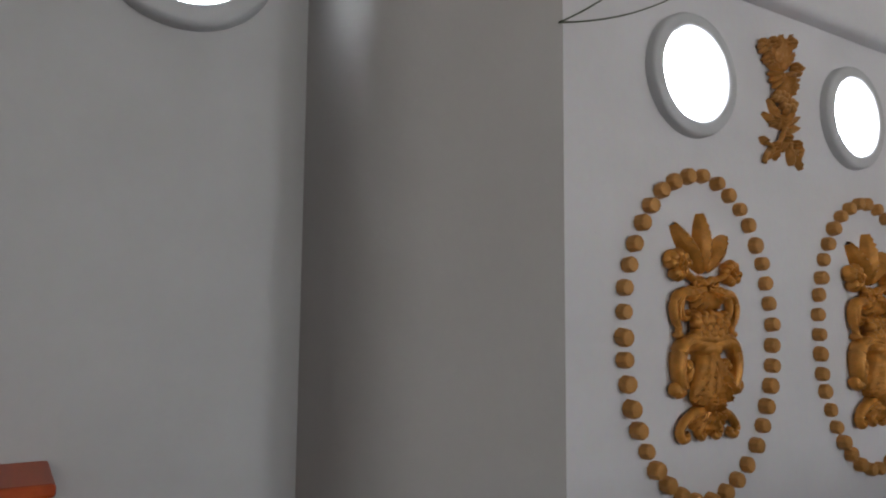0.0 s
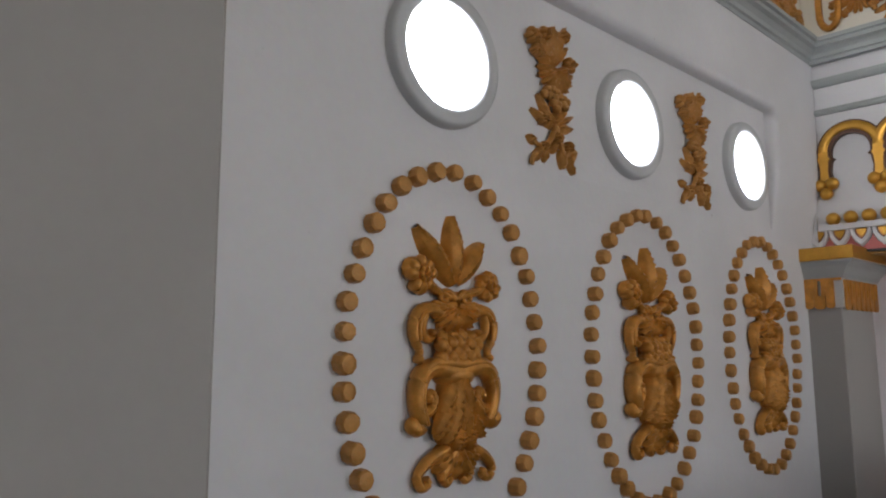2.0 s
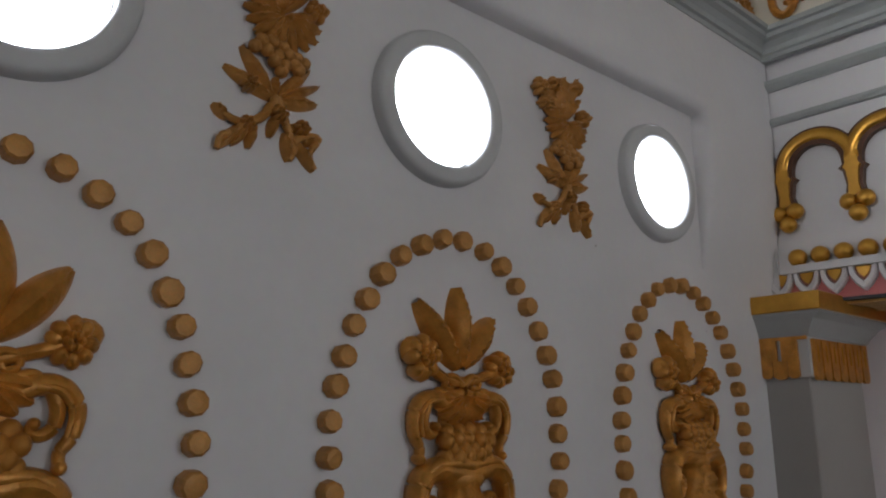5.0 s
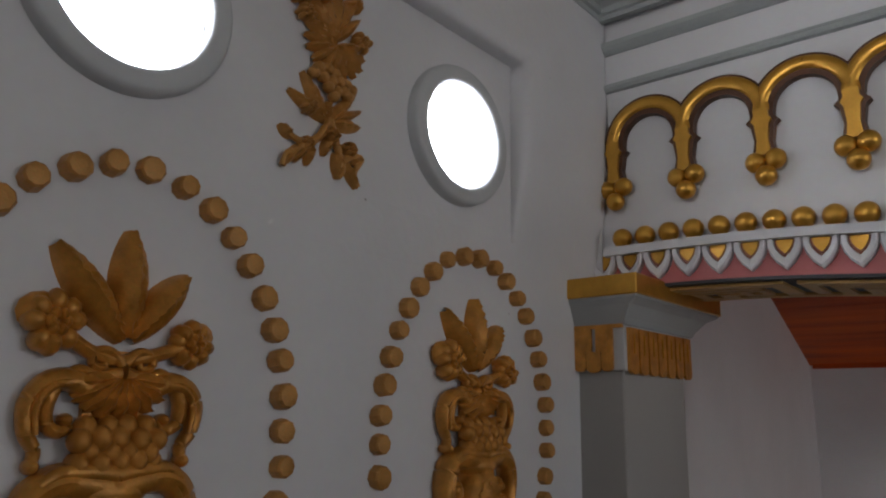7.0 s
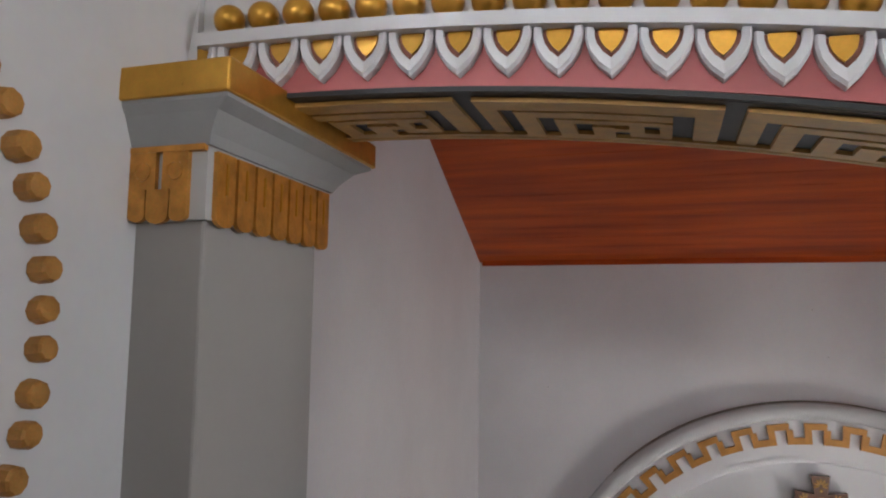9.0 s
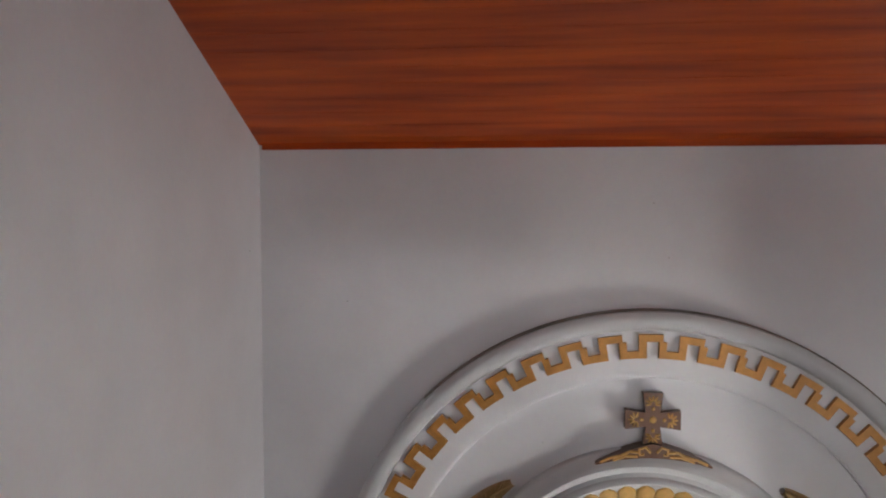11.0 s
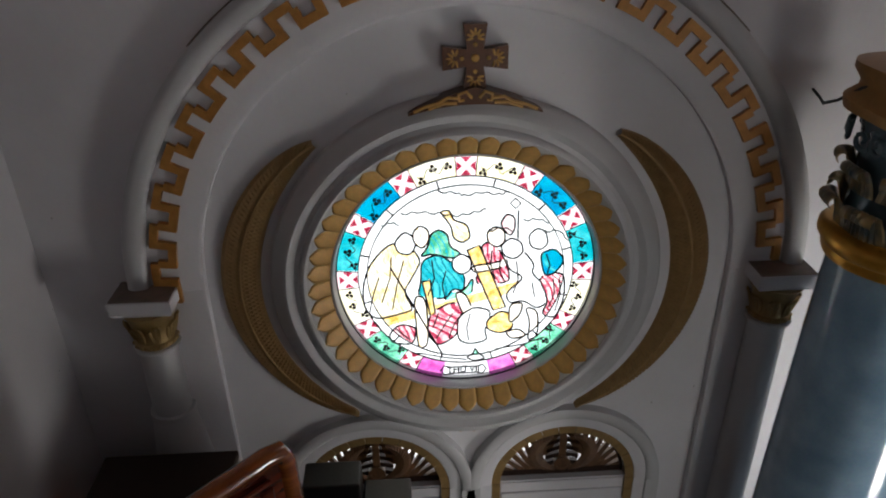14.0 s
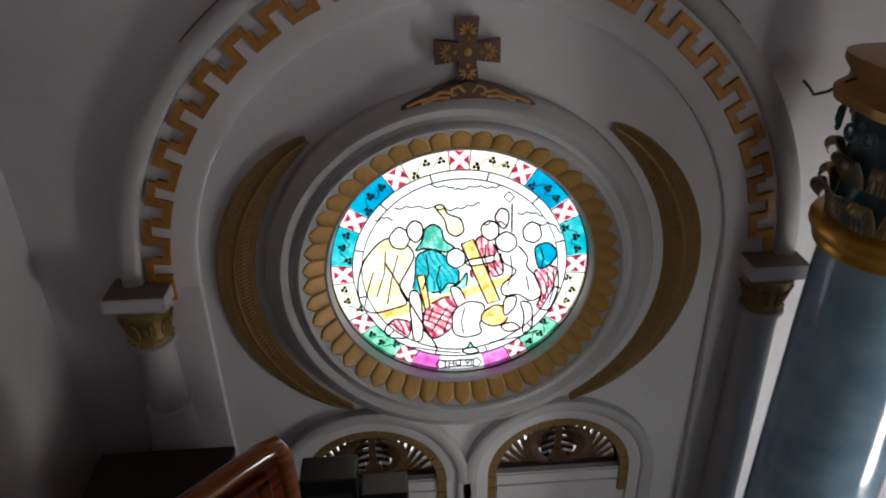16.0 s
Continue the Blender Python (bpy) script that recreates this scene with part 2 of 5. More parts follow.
def holed(bm, hole, rect, P, d0, d1):
    """A wall piece over rect (a0, a1, b0, b1) with one opening of outline hole, through its thickness."""
    a0, a1, b0, b1 = rect
    ca, cb = sum(p[0] for p in hole) / len(hole), sum(p[1] for p in hole) / len(hole)

    def edge(p):
        da, db = p[0] - ca, p[1] - cb
        ks = []
        if abs(da) > 1e-9:
            ks.append(((a1 if da > 0 else a0) - ca) / da)
        if abs(db) > 1e-9:
            ks.append(((b1 if db > 0 else b0) - cb) / db)
        k = min(ks)
        return ca + da * k, cb + db * k

    out = [edge(p) for p in hole]

    def side(p):
        return 0 if abs(p[0] - a1) < 1e-6 else 1 if abs(p[1] - b1) < 1e-6 else 2 if abs(p[0] - a0) < 1e-6 else 3
    corner = {(0, 1): (a1, b1), (1, 2): (a0, b1), (2, 3): (a0, b0), (3, 0): (a1, b0)}
    n = len(hole)
    for i in range(n):
        j = (i + 1) % n
        face = [hole[i], out[i]]
        si, sj = side(out[i]), side(out[j])
        if si != sj:
            face.append(corner.get((si, sj)) or corner[(sj, si)])
        face += [out[j], hole[j]]
        for d in (d0, d1):
            vs = [bm.verts.new(P(a, b, d)) for a, b in face]
            bm.faces.new(vs if d == d0 else vs[::-1])
        bm.faces.new([bm.verts.new(P(*q)) for q in ((*hole[i], d0), (*hole[j], d0), (*hole[j], d1), (*hole[i], d1))])
    return bm


def circle(c, r, n=64):
    return [(c[0] + r * math.cos(6.283185 * i / n), c[1] + r * math.sin(6.283185 * i / n)) for i in range(n)]


def LW(a, b, d):
    """On the left wall: a along it, b up, d out of it."""
    return Vector((d, a, b))


def RW(a, b, d):
    """On the rose wall: a to the right, b up, d out of it."""
    return Vector((a, ROSE_Y - d, b))


def FW(a, b, d):
    """On the arcade front: a to the right, b up, d out of it."""
    return Vector((a, 3.33 + 0.04 * a - d, b))


ROSE_Y = 7.62
FLOOR_Z = -5.1
TOP_Z = 4.7


# ---- structure ----
WINDOWS = ((-1.96, 2.39), (-0.004, 2.382), (1.16, 2.388), (2.343, 2.396))
bm = bmesh.new()
for (wy, wz), (ya, yb) in zip(WINDOWS[1:], ((-1.45, 0.55), (0.55, 1.705), (1.705, 2.82))):
    holed(bm, circle((wy, wz), 0.19), (ya, yb, 2.0, 2.82), LW, 0, -0.15)
box(bm, -0.15, 0, -1.45, 3.3, FLOOR_Z, 2.0)
box(bm, -0.15, 0, -1.45, 3.3, 2.82, TOP_Z)
box(bm, -0.15, 0, 2.82, 3.3, 2.0, 2.82)
tagged(part("wall_left", bm, PLASTER), "smooth white plastered wall with round windows", "wall", kind="structure")

# near end of the left wall, its shade put in as grey paint
bm = bmesh.new()
box(bm, -0.3, 0, -7.0, -2.62, FLOOR_Z, TOP_Z)
holed(bm, circle(WINDOWS[0], 0.19), (-2.62, -1.45, 2.0, 2.82), LW, 0, -0.15)
box(bm, -0.15, 0, -2.62, -1.45, FLOOR_Z, 2.0)
box(bm, -0.15, 0, -2.62, -1.45, 2.82, TOP_Z)
tagged(part("wall_left_near", bm, GREYPAINT), "plastered wall before the pier, greyed in place of shade", "wall", kind="structure")

# raised border above and beside the sunken window panel, with a coved edge that dies out downwards
bm = bmesh.new()
EDGE = [(0.0, 0.0005), (0.004, 0.02), (0.009, 0.042), (0.018, 0.06), (0.032, 0.071), (0.05, 0.075), (0.4, 0.075)]
PANEL_Y, PANEL_Z = 2.668, 2.79
runs = [[(-0.955, PANEL_Z + o, d) for o, d in EDGE], [(PANEL_Y + o, PANEL_Z + o, d) for o, d in EDGE]]
for i in range(1, 13):
    z = PANEL_Z - 0.07 * i
    k = max(0.0, min(1.0, (z - 1.95) / 0.6))
    k = k * k * (3 - 2 * k)
    runs.append([(3.31 if o > 0.3 else PANEL_Y + o * (0.7 + 0.3 * k), z, 0.0005 + d * k) for o, d in EDGE])
rows = [[bm.verts.new((d, y, z)) for y, z, d in r] for r in runs]
for A, B in zip(rows, rows[1:]):
    for j in range(len(EDGE) - 1):
        bm.faces.new((A[j], A[j + 1], B[j + 1], B[j]))
for f in bm.faces:
    f.smooth = True
box(bm, 0.0, 0.075, -0.955, 3.32, PANEL_Z + 0.4, 3.24)
box(bm, 0.0, 0.0745, PANEL_Y + 0.38, 3.32, PANEL_Z - 0.07, PANEL_Z + 0.4)
prism(bm, [(-0.955, 1.9), (2.7, 1.9), (2.7, 2.07), (-0.955, 2.07)], lambda a, b, d: Vector((d * (b - 1.9) / 0.17 + 0.0005, a, b)), 0.0, 0.007)
tagged(part("trim", bm, PLASTER), "raised white plaster border over the sunken window panel", "trim", kind="structure")

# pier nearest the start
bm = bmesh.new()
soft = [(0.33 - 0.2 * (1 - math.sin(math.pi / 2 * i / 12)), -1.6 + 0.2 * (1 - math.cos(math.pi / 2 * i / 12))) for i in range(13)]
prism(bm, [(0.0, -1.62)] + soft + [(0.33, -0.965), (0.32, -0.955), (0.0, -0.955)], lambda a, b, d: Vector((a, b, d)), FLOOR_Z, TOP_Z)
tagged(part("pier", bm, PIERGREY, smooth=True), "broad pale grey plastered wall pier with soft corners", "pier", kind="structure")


def moulding(name, prof, path, material, label):
    """A profile [(out, up)] along a straight run: path = (start, end, out direction)."""
    a, b, o = Vector(path[0]), Vector(path[1]), Vector(path[2])
    bm = bmesh.new()
    A = [bm.verts.new(a + o * p[0] + Vector((0, 0, p[1]))) for p in prof]
    B = [bm.verts.new(b + o * p[0] + Vector((0, 0, p[1]))) for p in prof]
    n = len(prof)
    bm.faces.new(A)
    bm.faces.new(B[::-1])
    for i in range(n):
        bm.faces.new((A[i], B[i], B[(i + 1) % n], A[(i + 1) % n]))
    return tagged(part(name, bm, material), label, "moulding", kind="structure")


CORN = [(0, 0), (0.03, 0), (0.035, 0.02), (0.05, 0.025), (0.055, 0.05), (0.075, 0.075), (0.1, 0.085), (0.1, 0.11), (0.12, 0.115), (0.12, 0.14), (0, 0.14)]
moulding("cornice", CORN, ((0.05, -7, 3.24), (0.05, 3.3, 3.24), (1, 0, 0)), SHADEGREY, "grey stepped plaster cornice along the wall")
moulding("cornice", [(p[0] + 0.02, p[1]) for p in CORN], ((0, 3.32, 3.235), (6.5, 3.58, 3.235), (0, -1, 0)), SHADEGREY, "grey stepped plaster cornice over the arcade front")
moulding("moulding", [(0, 0), (0.015, 0), (0.03, 0.012), (0.045, 0.03), (0.045, 0.05), (0, 0.05)], ((0, 3.33, 3.08), (6.5, 3.59, 3.08), (0, -1, 0)), SHADEGREY, "thin grey plaster moulding")
moulding("moulding", [(0, 0), (0.02, 0.004), (0.03, 0.02), (0.02, 0.04), (0, 0.044)], ((0.05, 3.33, 2.89), (6.5, 3.59, 2.89), (0, -1, 0)), SHADEGREY, "thin grey plaster moulding above the gilded arcade")

# frieze above the cornices
bm = bmesh.new()
box(bm, 0.0, 0.04, -7, 3.32, 3.385, TOP_Z)
tagged(part("frieze", bm, CREAM), "cream plastered frieze above the cornice", "frieze", kind="structure")
bm = bmesh.new()
prism(bm, [(0.0, 3.38), (6.5, 3.38), (6.5, TOP_Z), (0.0, TOP_Z)], FW, 0.004, 0.03)
tagged(part("frieze", bm, CREAM), "cream plastered frieze above the cornice", "frieze", kind="structure")


# arcade front: upper wall with a drooping lower edge
def droop(x, k=0.064):
    return -k * max(0.0, x - 0.3) ** 2


NX = 60
XS = [0.0 + 5.5 * i / NX for i in range(NX + 1)]
bm = bmesh.new()
cols = []
for x in XS:
    zb = 1.972 + droop(x)
    cols.append([bm.verts.new(FW(x, zb, 0)), bm.verts.new(FW(x, TOP_Z, 0)), bm.verts.new(FW(x, TOP_Z, -0.42)), bm.verts.new(FW(x, zb, -0.42))])
for A, B in zip(cols, cols[1:]):
    for j in range(4):
        bm.faces.new((A[j], A[(j + 1) % 4], B[(j + 1) % 4], B[j]))
bm.faces.new(cols[0])
bm.faces.new(cols[-1][::-1])
tagged(part("wall_arcade", bm, PLASTER), "white plastered wall above the shallow arch", "wall", kind="structure")

# bay beyond the arch
bm = bmesh.new()
prism(bm, [(-0.5, 3.3), (0.04, 3.3), (-0.04, 3.78), (-0.25, 7.67), (-0.5, 7.67)], lambda a, b, d: Vector((a, b, d)), FLOOR_Z, TOP_Z)
tagged(part("wall_bay_left", bm, PLASTER), "plain white plastered side wall of the bay", "wall", kind="structure")
# sloping board ceiling of the bay
bm = bmesh.new()


def slope(y):
    return 1.882 + 0.384 * (7.67 - y)


prism(bm, [(3.78, slope(3.78)), (7.67, slope(7.67)), (7.67, slope(7.67) + 0.08), (3.78, slope(3.78) + 0.08)], lambda a, b, d: Vector((d, a, b)), -0.35, 7.4)
nb = 26
for i in range(nb):
    ya, yb = 3.78 + 3.89 * i / nb, 3.78 + 3.89 * (i + 1) / nb - 0.003
    prism(bm, [(ya, slope(ya) - 0.006), (yb, slope(yb) - 0.006), (yb, slope(yb)), (ya, slope(ya))], lambda a, b, d: Vector((d, a, b)), -0.3, 7.4)
tagged(part("ceiling_bay", bm, REDWOOD), "varnished red-brown wooden board ceiling sloping down", "ceiling", kind="structure")
bm = bmesh.new()
prism(bm, [(7.59, slope(7.6) - 0.045), (7.619, slope(7.6) - 0.045), (7.619, slope(7.6) + 0.02), (7.59, slope(7.6) + 0.02)], lambda a, b, d: Vector((d, a, b)), -0.22, 7.4)
tagged(part("trim", bm, REDWOOD), "thin dark red wooden ceiling strip", "trim", kind="structure")

# rose wall with the round opening and two arched fanlight openings
ROSE = (2.28, -1.24)
ARC = (2.302, -1.2)
FANS = ((1.63, -2.98), (2.985, -2.97))


def arch_hole(c, r, n=28):
    return [(c[0] + r * math.cos(math.pi * i / n), c[1] + r * math.sin(math.pi * i / n)) for i in range(n + 1)]


bm = bmesh.new()
holed(bm, circle(ROSE, 0.985, 80), (1.2, 3.4, -2.22, 0.2), RW, 0, -0.3)
for c, (xa, xb) in zip(FANS, ((0.99, 2.31), (2.31, 3.65))):
    holed(bm, arch_hole(c, 0.46), (xa, xb, -3.06, -2.22), RW, 0, -0.3)
box(bm, -0.3, 0.99, ROSE_Y, ROSE_Y + 0.3, FLOOR_Z, TOP_Z)
box(bm, 3.65, 7.7, ROSE_Y, ROSE_Y + 0.3, FLOOR_Z, TOP_Z)
box(bm, 0.99, 3.65, ROSE_Y, ROSE_Y + 0.3, 0.2, TOP_Z)
box(bm, 0.99, 1.2, ROSE_Y, ROSE_Y + 0.3, -2.22, 0.2)
box(bm, 3.4, 3.65, ROSE_Y, ROSE_Y + 0.3, -2.22, 0.2)
box(bm, 0.99, 3.65, ROSE_Y, ROSE_Y + 0.3, FLOOR_Z, -3.06)
tagged(part("wall_rose", bm, PLASTER), "white plastered end wall with a round stained window", "wall", kind="structure")

# unseen floors, nave walls and ceiling, added to close the place
bm = bmesh.new()
box(bm, -0.5, 9, -8, 9, FLOOR_Z - 0.2, FLOOR_Z)
tagged(part("floor", bm, FLOOR), "polished brown church floor", "floor", kind="structure")
# unseen slab, dark to limit bounce and run forward to block low light
bm = bmesh.new()
box(bm, 0, 2.9, -7, 4.3, -0.45, -0.25)
tagged(part("gallery_floor", bm, GALLERY), "brown tiled gallery floor slab", "floor", kind="structure")
# unseen parapet and wall pieces, added to hold daylight off the walls
bm = bmesh.new()
box(bm, 2.45, 2.57, -6.7, 4.3, -0.25, 1.0)
box(bm, 0.2, 2.45, 4.18, 4.3, -0.25, 0.4)
box(bm, 2.75, 2.9, -6.7, 4.3, FLOOR_Z, -0.45)
box(bm, 0.0, 0.4, -3.5, -3.3, -0.25, TOP_Z)
tagged(part("wall_light_block", bm, PLASTER), "unseen plain walls added to block and shape the daylight", "wall", kind="structure")
bm = bmesh.new()
box(bm, -0.3, 7.8, -7, 3.9, TOP_Z, TOP_Z + 0.2)
tagged(part("ceiling", bm, CREAM), "cream plastered ceiling", "ceiling", kind="structure")
# side wall out of view; its openings are made up for the lamps
bm = bmesh.new()
for ya, yb in ((-7, -3.9), (-2.3, -1.0), (1.0, 1.7), (3.2, 5.4), (7.2, 7.95)):
    box(bm, 7.4, 7.7, ya, yb, FLOOR_Z, TOP_Z)
for ya, yb, openings in ((-3.9, -2.3, ((1.2, 2.8),)), (-1.0, 1.0, ((1.2, 2.8),)), (1.7, 3.2, ((1.2, 2.8),)), (5.4, 7.2, ((-3.5, -0.5),))):
    z = FLOOR_Z
    for za, zb in openings:
        box(bm, 7.4, 7.7, ya, yb, z, za)
        z = zb
    box(bm, 7.4, 7.7, ya, yb, z, TOP_Z)
tagged(part("wall_right", bm, PLASTER), "unseen plain white nave wall with openings for added daylight", "wall", kind="structure")
# back wall out of view, opened where lamps were added
bm = bmesh.new()
box(bm, -0.3, 0.3, -7, -6.7, FLOOR_Z, TOP_Z)
box(bm, 3.5, 7.7, -7, -6.7, -0.6, TOP_Z)
box(bm, 3.5, 3.8, -7, -6.7, FLOOR_Z, -0.6)
box(bm, 7.0, 7.7, -7, -6.7, FLOOR_Z, -0.6)
box(bm, 3.8, 7.0, -7, -6.7, FLOOR_Z, -3.8)
box(bm, 0.3, 3.5, -7, -6.7, FLOOR_Z, 3.2)
box(bm, 2.4, 3.5, -7, -6.7, 3.2, TOP_Z)
box(bm, 0.3, 2.4, -7, -6.7, 4.4, TOP_Z)
tagged(part("wall_back", bm, PLASTER), "unseen plain white back wall with openings for added daylight", "wall", kind="structure")
bm = bmesh.new()
prism(bm, [(5.5, 1.65), (7.4, 1.65), (7.4, TOP_Z), (5.5, TOP_Z)], FW, -0.42, 0)
tagged(part("wall_closing", bm, PLASTER), "plain white closing wall", "wall", kind="structure")

# bright overcast sky outside the left and rose windows
bm = bmesh.new()
box(bm, -0.92, -0.9, -4.2, 6.5, 0.8, 4.8)
tagged(part("backdrop_left", bm, SKYLEFT), "bright overcast sky outside", "sky", kind="structure")
bm = bmesh.new()
box(bm, -0.4, 5.4, 9.2, 9.22, -7.0, 1.5)
tagged(part("backdrop_rose", bm, SKYGLOW), "bright overcast sky outside", "sky", kind="structure")


# ---- left wall: round windows, beaded ovals, reliefs ----
PANE = stained("clear_window_pane", (0.93, 0.96, 1.0))
for k, (wy, wz) in enumerate(WINDOWS):
    w = thing("window_%d" % (k + 1), (0, wy, wz), "round window in a thick grey moulded frame", "window", kind="structure")
    bm = bmesh.new()
    ring(bm, [(0.193, -0.02), (0.193, 0.036), (0.199, 0.043), (0.21, 0.045), (0.238, 0.043), (0.247, 0.038), (0.252, 0.028), (0.254, 0.0)], LW, (0, 0), n=64)
    part("window_frame", bm, FRAMEGREY, w, smooth=True)
    # rough mortar left round the lower edge of the opening
    rnd = random.Random(40 + k)
    bm = bmesh.new()
    rough, n = [], 40
    for i in range(n + 1):
        f = math.sin(math.pi * i / n) ** 0.5
        rough.append(0.194 - f * (0.004 + rnd.choice((0.0, 0.003, 0.009, 0.012))))
    A = [[bm.verts.new(LW(r * math.cos(radians(160 + 110 * i / n)), r * math.sin(radians(160 + 110 * i / n)), d)) for r, d in ((0.2, -0.01), (rough[i] + 0.004, -0.01), (rough[i], -0.025), (rough[i], -0.06), (0.2, -0.06))] for i in range(n + 1)]
    for R0, R1 in zip(A, A[1:]):
        for j in range(4):
            bm.faces.new((R0[j], R0[j + 1], R1[j + 1], R1[j]))
    part("mortar_edge", bm, FRAMEGREY, w, "rough mortar edge")
    bm = bmesh.new()
    prism(bm, circle((0, 0), 0.195, 48), LW, -0.13, -0.122)
    pane = part("pane", bm, PANE, w)
    pane.visible_shadow = False

OVAL_Z = 1.346


def bead_mesh():
    bm = bmesh.new()
    n = 9
    prof = [(0.0325, 0.0), (0.0325, 0.022), (0.031, 0.034), (0.026, 0.04), (0.012, 0.042)]
    rows = [[bm.verts.new(LW(r * math.cos(6.2832 * i / n), r * math.sin(6.2832 * i / n), d)) for i in range(n)] for r, d in prof]
    for A, B in zip(rows, rows[1:]):
        for i in range(n):
            bm.faces.new((A[i], A[(i + 1) % n], B[(i + 1) % n], B[i]))
    bm.faces.new(rows[-1])
    bmesh.ops.recalc_face_normals(bm, faces=bm.faces)
    me = bpy.data.meshes.new("bead")
    bm.to_mesh(me)
    bm.free()
    me.materials.append(OCHRE)
    return me


BEAD = bead_mesh()
NBEAD = 39


def beaded_oval(y):
    t = thing("beaded_oval", (0, y, OVAL_Z), "oval ring of matt gold knobs on the white wall", "ornament", "beaded ovals along the wall")
    rnd = random.Random(int(y * 100) + 7)
    a, b = 0.434, 0.628
    fine = [(a * math.cos(6.283185 * i / 2000), b * math.sin(6.283185 * i / 2000)) for i in range(2001)]
    run = [0.0]
    for p, q in zip(fine, fine[1:]):
        run.append(run[-1] + math.hypot(q[0] - p[0], q[1] - p[1]))
    for k in range(NBEAD):
        s = run[-1] * (k + 0.5) / NBEAD
        i = next(j for j, r in enumerate(run) if r >= s)
        o = new("bead", BEAD)
        o.parent = t
        c = rnd.uniform(0.9, 1.06)
        o.matrix_basis = Matrix.LocRotScale((0, fine[i][0] + rnd.uniform(-0.004, 0.004), fine[i][1] + rnd.uniform(-0.004, 0.004)), Euler((rnd.uniform(0, 6.28), rnd.uniform(-0.1, 0.1), rnd.uniform(-0.1, 0.1))), (rnd.uniform(0.85, 1.1), c, c * rnd.uniform(0.93, 1.07)))
    return t


def leaf(bm, base, tip, width, thick=0.03, d=0.004, ribs=8, n=18):
    """A pointed leaf with a mid rib and slanted grooves."""
    base, tip = Vector(base), Vector(tip)
    ax = tip - base
    side = Vector((-ax.y, ax.x)).normalized()
    rows = []
    for i in range(n + 1):
        s = i / n
        w = width * (math.sin(math.pi * min(1, s * 0.89 + 0.06)) ** 0.65)
        row = []
        for j in range(-4, 5):
            q = j / 4
            p = base + ax * s + side * (w * q)
            g = 0.0055 * math.sin(ribs * 6.2832 * (s - 0.16 * abs(q))) * (1 - q * q)
            h = thick * (1 - q * q) ** 0.6 * (0.45 + 0.55 * math.sin(math.pi * s)) + (0.006 if j == 0 else 0) + g
            row.append(bm.verts.new(LW(p.x, p.y, d - 0.004 + max(0, h))))
        rows.append(row)
    for A, B in zip(rows, rows[1:]):
        for j in range(8):
            bm.faces.new((A[j], A[j + 1], B[j + 1], B[j]))
    return bm


def scroll(bm, pts, r0, r1, d=0.014, n=8):
    """A smooth tapering bar through pts (a, b) lying on the wall, with a groove beside it."""
    P = [Vector((p[0], p[1], 0)) for p in pts]
    out = []
    for i in range(len(P) - 1):
        p0, p1, p2, p3 = P[max(i - 1, 0)], P[i], P[i + 1], P[min(i + 2, len(P) - 1)]
        for k in range(6):
            t = k / 6
            out.append(0.5 * ((2 * p1) + (p2 - p0) * t + (2 * p0 - 5 * p1 + 4 * p2 - p3) * t * t + (3 * p1 - p0 - 3 * p2 + p3) * t ** 3))
    out.append(P[-1])
    m = len(out)
    rad = [r0 + (r1 - r0) * i / (m - 1) for i in range(m)]
    tube(bm, [LW(p.x, p.y, d + 0.3 * rad[i]) for i, p in enumerate(out)], rad, n)
    return bm


def flower(bm, c, r, n=7, seed=1):
    rnd = random.Random(seed)
    for k in range(n):
        a = 6.2832 * k / n + rnd.uniform(-0.2, 0.2)
        blob(bm, LW(c[0] + 0.6 * r * math.cos(a), c[1] + 0.6 * r * math.sin(a), 0.02), (0.02 + rnd.uniform(0, 0.012), r * 0.42, r * 0.34), (math.degrees(a), 0, 0), 8, 6)
    for k in range(6):
        a = 6.2832 * k / 6
        blob(bm, LW(c[0] + 0.25 * r * math.cos(a), c[1] + 0.25 * r * math.sin(a), 0.036), (0.016, r * 0.2, r * 0.2), None, 7, 5)
    return bm


def C(cx, cy):
    """Relief drawing units to metres from its middle line and top."""
    return (cx - 452) * 0.00146, (178 - cy) * 0.00099


def CS(cx, cy):
    """The same for a drawing that leans as its lines run away."""
    return C(cx, cy - (0.17 - 0.42 * (cy - 178) / 882) * (cx - 452))


def leaf_part(parent, mt, *args, **kw):
    bm = bmesh.new()
    leaf(bm, *args, **kw)
    return part("leaf", bm, mt, parent, smooth=True)


def ball_part(name, parent, mt, c, r, store={}):
    key = (name, mt.name)
    if key not in store:
        bm = bmesh.new()
        blob(bm, (0, 0, 0), (1, 1, 1), None, 10, 8)
        o = part(name, bm, mt, parent, smooth=True)
        store[key] = o.data
    else:
        o = new(name, store[key])
        o.parent = parent
    o.location, o.scale = c, r
    return o


